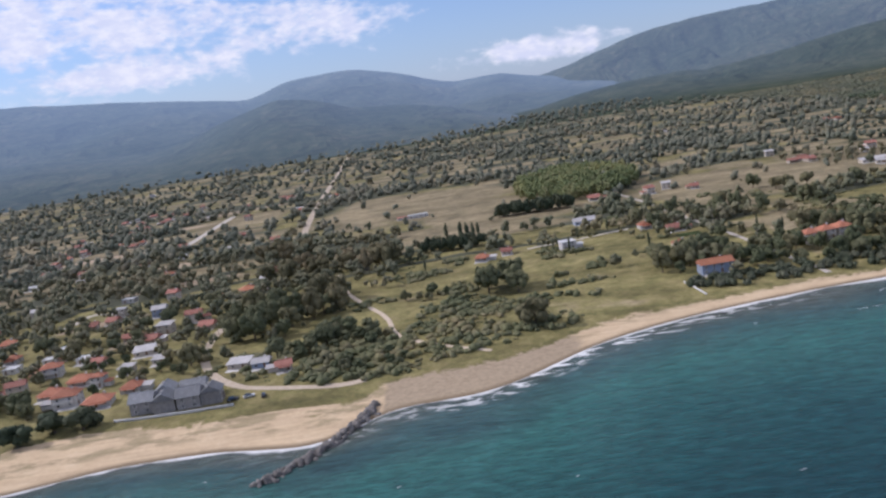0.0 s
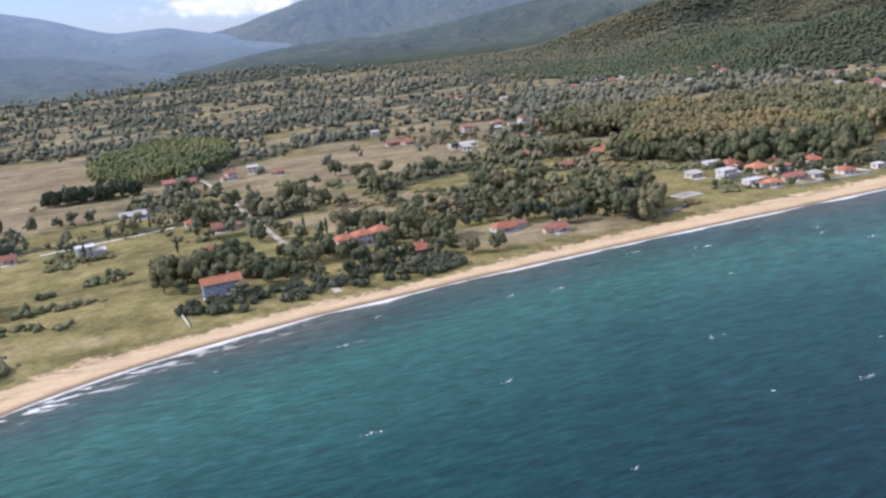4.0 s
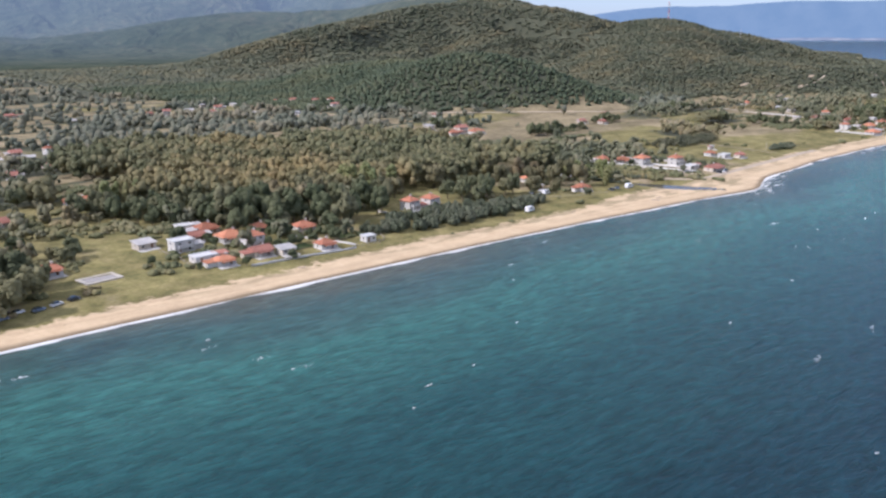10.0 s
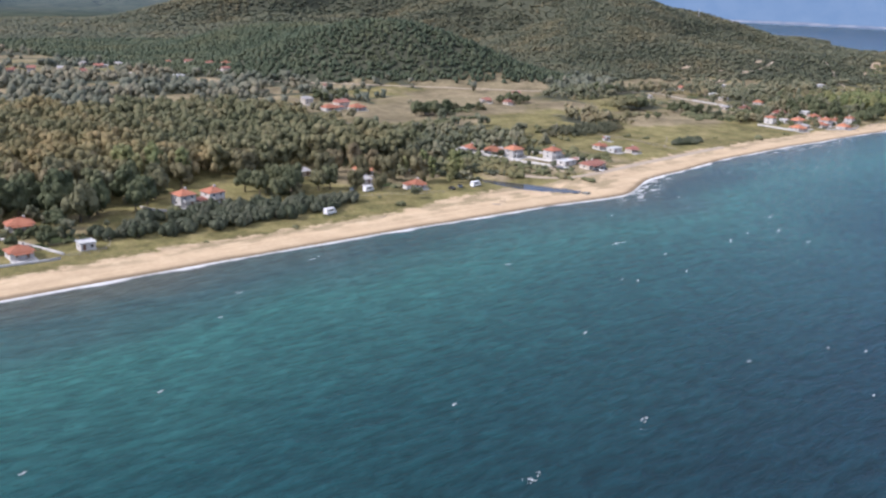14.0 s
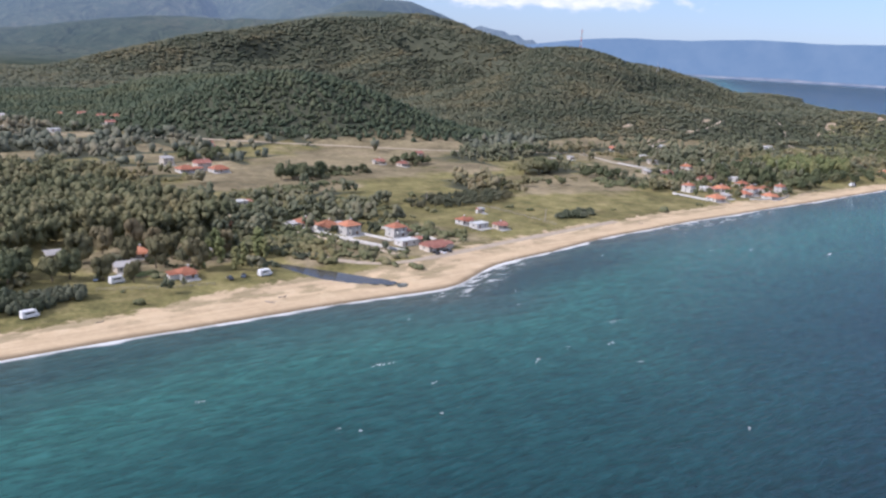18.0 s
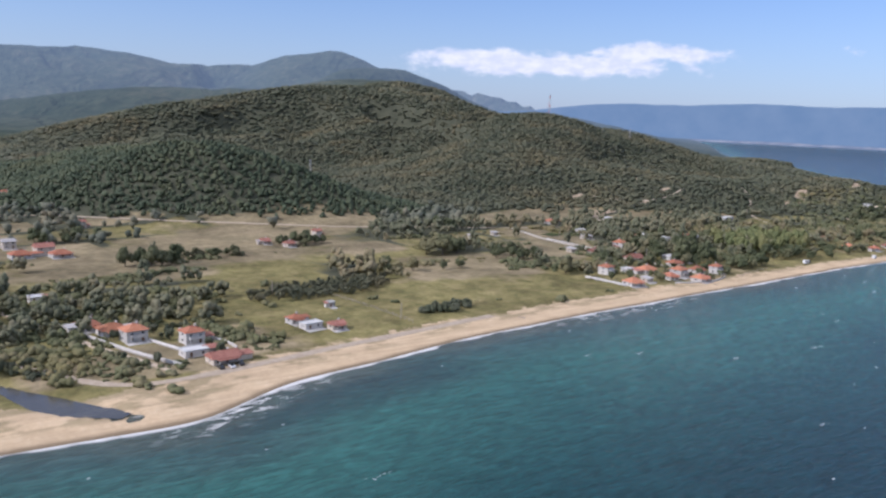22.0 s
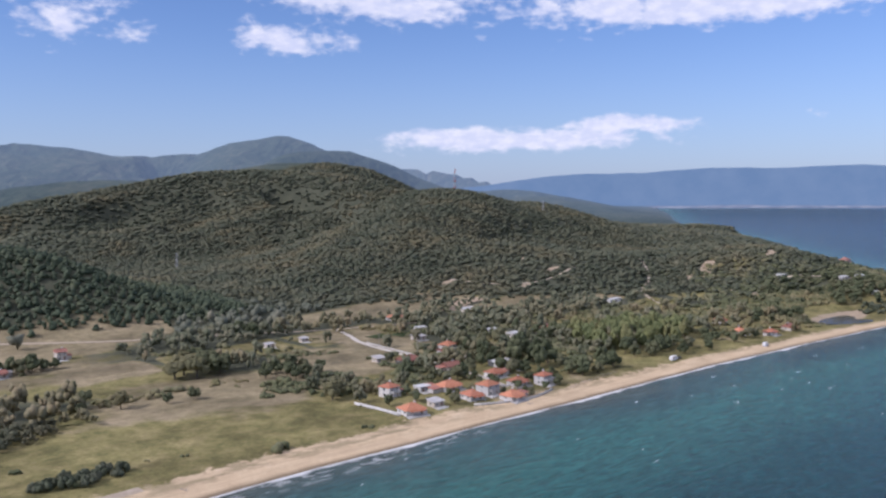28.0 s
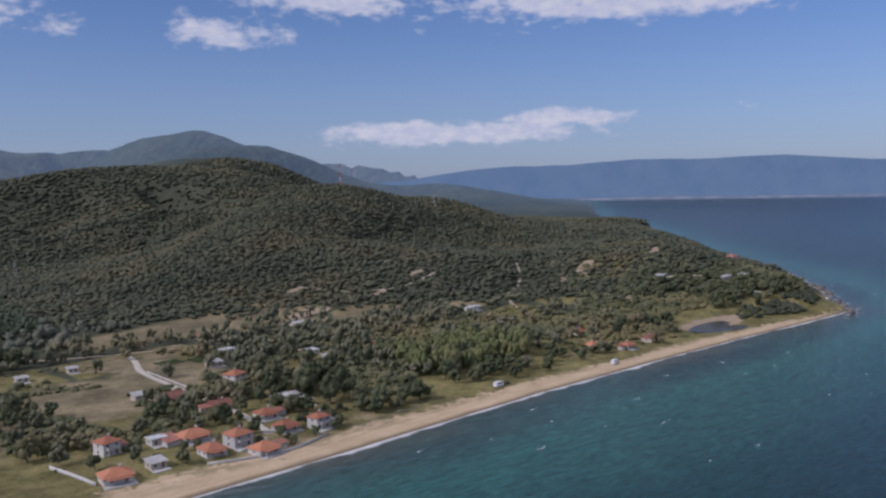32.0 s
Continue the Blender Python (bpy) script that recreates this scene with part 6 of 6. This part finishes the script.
for x, y, turn, mat, van, label in (
        (540, 375, 12, paint_white, True, "white camper van parked at the edge of the beach"), (626, 383, 5, paint_white, True, "white camper van beside the lagoon"), (618, 385, 60, paint_blue, False, "blue-grey car parked on grass by the lagoon"),
        (612, 384, 80, paint_dark, False, "dark car parked on grass by the lagoon"), (303, 368, 20, paint_blue, False, "blue-grey car parked under trees behind the beach"), (308, 371, 25, paint_white, False, "white car parked under trees behind the beach"),
        (314, 370, 15, paint_blue, False, "blue-grey car parked under trees behind the beach"), (320, 372, 20, paint_white, False, "white car parked under trees behind the beach"), (326, 374, 20, paint_dark, False, "dark car parked under trees behind the beach"),
        (708, 379, 85, paint_dark, False, "dark car parked before the beach compound"), (712, 379, 85, paint_white, False, "white car parked before the beach compound"), (716, 380, 85, paint_dark, False, "dark car parked before the beach compound"),
        (-86, 298, 20, paint_white, False, "white car parked by the village beach"), (-80, 296, 100, paint_dark, False, "dark car parked by the village beach"), (-92, 297, 30, paint_dark, False, "dark car parked beside the hotel"),
        (1236, 386, 10, paint_white, True, "white camper van on the sand behind the beach"), (1156, 398, 0, paint_white, True, "white camper van parked by the poplars"), (1163, 399, 30, paint_dark, False, "dark car parked by the poplars"),
        (575, 398, 10, paint_white, True, "white camper van among riverside gardens"), (570, 404, 60, paint_blue, False, "blue-grey car among riverside gardens")):
    vehicle(x, y, turn, mat, van, label)

# ---- rock breakwater ----
rock_mat = paint("breakwater_rock", (0.09, 0.085, 0.08), (0.22, 0.2, 0.18), 0.9, 0.9, 0.6)
breakwater = thing("breakwater", None, None, "long low breakwater of dark heaped boulders", "breakwater")
ROCKS = []
for k in range(8):
    v = ICO2[0] * (1 + 0.2 * gen.normal(size=(42, 1))) * gen.uniform(0.75, 1.2, 3)
    ROCKS.append(mesh_of("boulder", v, ICO2[1]))
    ROCKS[-1].materials.append(rock_mat)
spine = along([(-67, 222), (-58, 231), (-51, 241), (-45, 251), (-38, 266), (-37, 273)], 1.0)
for k in range(230):
    cx, cy = spine[rng.randrange(len(spine))]
    off = rng.gauss(0, 1.3)
    ob = part("boulder", ROCKS[rng.randrange(8)], rock_mat, breakwater)
    s = rng.uniform(0.6, 1.25)
    ob.matrix_basis = Matrix.Translation((cx + off * 0.8, cy - off * 0.5, max(ground_at(cx, cy) * 0.4, -0.3) + 0.9 - abs(off) * 0.45)) @ Euler((rng.uniform(0, 6), rng.uniform(0, 6), rng.uniform(0, 6))).to_matrix().to_4x4() @ Matrix.Diagonal((s, s, s, 1))

# rocks at the foot of the headland
for k in range(46):
    a = rng.uniform(1488, 1660)
    b = float(coast(a)) - rng.uniform(-3, 6)
    s = rng.uniform(0.8, 2.6)
    rock = thing("shore_rock", ROCKS[rng.randrange(8)], rock_mat, "dark shore rock at the foot of the headland", "rock", "shore rocks")
    rock.matrix_basis = Matrix.Translation((a, b, 0.2)) @ Euler((rng.uniform(0, 6), rng.uniform(0, 6), rng.uniform(0, 6))).to_matrix().to_4x4() @ Matrix.Diagonal((s, s, s, 1))

# ---- masts and pylons ----
steel = paint("galvanised_steel", (0.35, 0.35, 0.36), (0.5, 0.5, 0.5), 1.0, 0.5, 0.0, 0.6)
mast_red = paint("mast_red", (0.5, 0.09, 0.06), (0.6, 0.14, 0.1), 1.0, 0.6)


def lattice_mesh(name, z0, z1, w0, w1, bays):
    bm = bmesh.new()

    def bar(p, q, r):
        axis = Vector(q) - Vector(p)
        bmesh.ops.create_cone(bm, cap_ends=True, segments=5, radius1=r, radius2=r, depth=axis.length, matrix=Matrix.Translation((Vector(p) + Vector(q)) / 2) @ axis.to_track_quat("Z", "Y").to_matrix().to_4x4())

    for k in range(bays):
        za, zb = z0 + (z1 - z0) * k / bays, z0 + (z1 - z0) * (k + 1) / bays
        wa, wb = w0 + (w1 - w0) * k / bays, w0 + (w1 - w0) * (k + 1) / bays
        for i in range(4):
            c0, c1 = ((-1, -1), (1, -1), (1, 1), (-1, 1))[i], ((1, -1), (1, 1), (-1, 1), (-1, -1))[i]
            bar((c0[0] * wa, c0[1] * wa, za), (c0[0] * wb, c0[1] * wb, zb), 0.12)
            bar((c0[0] * wa, c0[1] * wa, za), (c1[0] * wb, c1[1] * wb, zb), 0.07)
            bar((c0[0] * wb, c0[1] * wb, zb), (c1[0] * wb, c1[1] * wb, zb), 0.07)
    me = bpy.data.meshes.new(name)
    bm.to_mesh(me)
    bm.free()
    return me


mast = thing("radio_mast", None, None, "red and white lattice radio mast on the hilltop", "mast")
mast.matrix_basis = pose(1572, 1054, ground_at(1572, 1054) - 0.5)
for k in range(5):
    part("section", lattice_mesh("section", k * 6.4, k * 6.4 + 6.4, 1.3 - 0.18 * k, 1.12 - 0.18 * k, 4), mast_red if k % 2 == 0 else roof_white, mast)
part("antenna", boxes("antenna", (-0.06, -0.06, 32, 0.06, 0.06, 35)), steel, mast)
for u, z in ((0.7, 27), (-0.7, 29), (0.7, 30)):
    part("panel", boxes("panel", (u - 0.15, -0.4, z, u + 0.15, 0.4, z + 1.8)), roof_white, mast)
for px, py, tall in ((1163, 1097, 20), (966, 1158, 20), (1660, 960, 16)):
    pylon = thing("power_pylon", None, None, "grey steel lattice pylon among the trees", "pylon", "pylons")
    pylon.matrix_basis = pose(px, py, ground_at(px, py) - 0.5, 0, 0, 30)
    part("tower", lattice_mesh("tower", 0, tall, 1.6, 0.4, 7), steel, pylon)
    for z in (tall - 5, tall - 2.5, tall - 0.3):
        part("crossarm", boxes("crossarm", (-3.2, -0.12, z, 3.2, 0.12, z + 0.25)), steel, pylon)

# ---- whitecaps ----
verts, faces, n = [], [], 0
for k in range(380):
    cx = rng.uniform(-150, 1700)
    cy = float(coast(cx)) - 12 - 480 * rng.random() ** 1.2
    crest = rng.choice((0.5, 0.7, 0.9, 1.3, 2.2)) * rng.uniform(0.7, 1.3)
    a0 = rng.uniform(-0.15, 0.45)
    for j in range(3 + int(crest * 4)):
        along_crest, across, s = rng.gauss(0, 0.75) * crest, abs(rng.gauss(0, 0.3)) * crest, rng.uniform(0.08, 0.3)
        ox, oy = along_crest * math.cos(a0) - across * math.sin(a0), along_crest * math.sin(a0) + across * math.cos(a0)
        ring = []
        for i in range(7):
            a = i * 6.283 / 7
            r = s * rng.uniform(0.5, 1.15)
            u, v = math.cos(a) * r * 1.8, math.sin(a) * r * 0.7
            ring.append((cx + ox + u * math.cos(a0) - v * math.sin(a0), cy + oy + u * math.sin(a0) + v * math.cos(a0), 0.08))
        verts.append((cx + ox, cy + oy, 0.2))
        verts.extend(ring)
        faces.extend((n, n + 1 + i, n + 1 + (i + 1) % 7) for i in range(7))
        n += 8
thing("whitecaps", mesh_of("whitecaps", verts, faces), foam_mat, "small scattered whitecaps on the choppy sea", "foam", kind="stuff")

# ---- kitchen gardens, fences and driftwood ----
soil = paint("garden_soil", (0.1, 0.075, 0.05), (0.16, 0.12, 0.085), 1.2, 0.95, 0.5)
crop = foliage("crop_leaves", (0.06, 0.085, 0.035), (0.085, 0.115, 0.045), (0.12, 0.14, 0.06), False)
weathered = paint("weathered_wood", (0.22, 0.19, 0.16), (0.36, 0.32, 0.27), 2.0, 0.9, 0.4)


def vegetable_bed(x, y, turn, w, d, rows):
    root = thing("vegetable_bed", None, None, "dark soil vegetable bed with rows of green plants", "garden bed", "garden beds")
    root.matrix_basis = pose(x, y, ground_at(x, y), 0, 0, turn)
    part("soil", boxes("soil", (-w / 2, -d / 2, -0.3, w / 2, d / 2, 0.16), bevel=0.05), soil, root)
    for k in range(rows):
        v = -d / 2 + (k + 0.5) * d / rows
        n = int(w / 0.4)
        along_row = np.linspace(-w / 2 + 0.2, w / 2 - 0.2, n)
        ring = np.linspace(0, math.pi, 5)
        bulge = 0.3 + 0.12 * np.sin(along_row * 7.8 + k) + gen.uniform(-0.07, 0.07, n)
        verts = np.stack([np.stack([along_row, v + bulge * math.cos(q) * 0.9, 0.15 + bulge * math.sin(q) * 1.3], -1) for q in ring], 1).reshape(-1, 3)
        faces = [(5 * j + i, 5 * j + i + 1, 5 * j + i + 6, 5 * j + i + 5) for j in range(n - 1) for i in range(4)]
        part("crop_row", mesh_of("crop_row", verts, faces), crop, root)


for spec in ((417, 386, 4, 12, 8, 5), (431, 386, 4, 10, 7, 4), (418, 396, 4, 10, 6, 4), (442, 390, -4, 9, 8, 5), (389, 402, 4, 8, 5, 3), (588, 404, 0, 10, 7, 4), (604, 404, 8, 9, 7, 4),
             (1062, 470, 6, 16, 10, 6), (1076, 474, 6, 12, 10, 6), (1090, 560, 8, 18, 12, 7), (1072, 565, 8, 14, 12, 7), (990, 444, 0, 9, 6, 4), (-190, 400, 10, 10, 7, 4), (-210, 430, 0, 12, 8, 5), (130, 470, 5, 14, 9, 5)):
    vegetable_bed(*spec)

FENCE_POST = boxes("post", (-0.06, -0.06, -0.3, 0.06, 0.06, 1.35))
FENCE_POST.materials.append(weathered)


def fence(points, label):
    root = thing("fence", None, None, label, "fence")
    p = along(points, 2.6)
    z = height(p[:, 0], p[:, 1])
    for (a, b), c in zip(p, z):
        ob = part("post", FENCE_POST, weathered, root)
        ob.matrix_basis = pose(a, b, c)
    for lift_z in (0.55, 1.15):
        for i in range(len(p) - 1):
            q0, q1 = Vector((*p[i], z[i] + lift_z)), Vector((*p[i + 1], z[i + 1] + lift_z))
            ob = part("rail", RAIL, weathered, root)
            ob.matrix_basis = Matrix.Translation(q0) @ (q1 - q0).to_track_quat("X", "Z").to_matrix().to_4x4() @ Matrix.Diagonal(((q1 - q0).length, 1, 1, 1))


RAIL = boxes("rail", (0, -0.03, -0.05, 1, 0.03, 0.05))
RAIL.materials.append(weathered)
fence([(372, 384), (372, 398), (370, 414)], "weathered wooden fence beside a hamlet meadow")
fence([(436, 372), (452, 371), (456, 384)], "weathered wooden fence round a beach plot")
fence([(566, 392), (584, 384), (604, 380)], "weathered wooden fence before riverside plots")
fence([(226, 372), (250, 380), (276, 366)], "weathered wooden fence at the edge of a dry paddock")
fence([(1060, 392), (1080, 396), (1104, 398)], "weathered wooden fence above the beach")
fence([(808, 399), (806, 430), (802, 470)], "weathered wooden fence across the meadow")

POLE = boxes("shaft", (-0.11, -0.11, -0.4, 0.11, 0.11, 7.6))
ARM = boxes("crossarm", (-0.8, -0.06, 7.0, 0.8, 0.06, 7.16))
POLE.materials.append(weathered), ARM.materials.append(weathered)
for x, y, turn in ((806, 405, 10), (776, 470, 20), (1052, 500, 5), (1054, 540, 5), (1049, 455, 5), (672, 490, 15), (684, 446, 15), (147, 480, 5), (150, 420, 5), (143, 540, 5), (384, 420, 80), (425, 416, 80), (-118, 360, 10), (-124, 400, 5)):
    pole = thing("utility_pole", None, None, "weathered wooden utility pole with a crossarm", "pole", "utility poles")
    pole.matrix_basis = pose(x, y, ground_at(x, y), 0, 0, turn)
    part("shaft", POLE, weathered, pole)
    part("crossarm", ARM, weathered, pole)

LOG = trunk_mesh("cypress", 3)
LOG.materials.append(weathered)
for x, y, turn, s in ((612, 356, 20, 3.0), (618, 358, 70, 2.4), (244, 352, 10, 2.6), (404, 362, 40, 2.2), (860, 384, 15, 2.6), (1024, 386, 30, 2.2), (556, 362, 80, 2.0)):
    log = thing("driftwood_log", LOG, weathered, "bleached driftwood log lying on the sand", "driftwood", "driftwood")
    log.matrix_basis = pose(x, y, ground_at(x, y) + 0.12, 90, 0, turn) @ Matrix.Diagonal((s, s, s, 1))
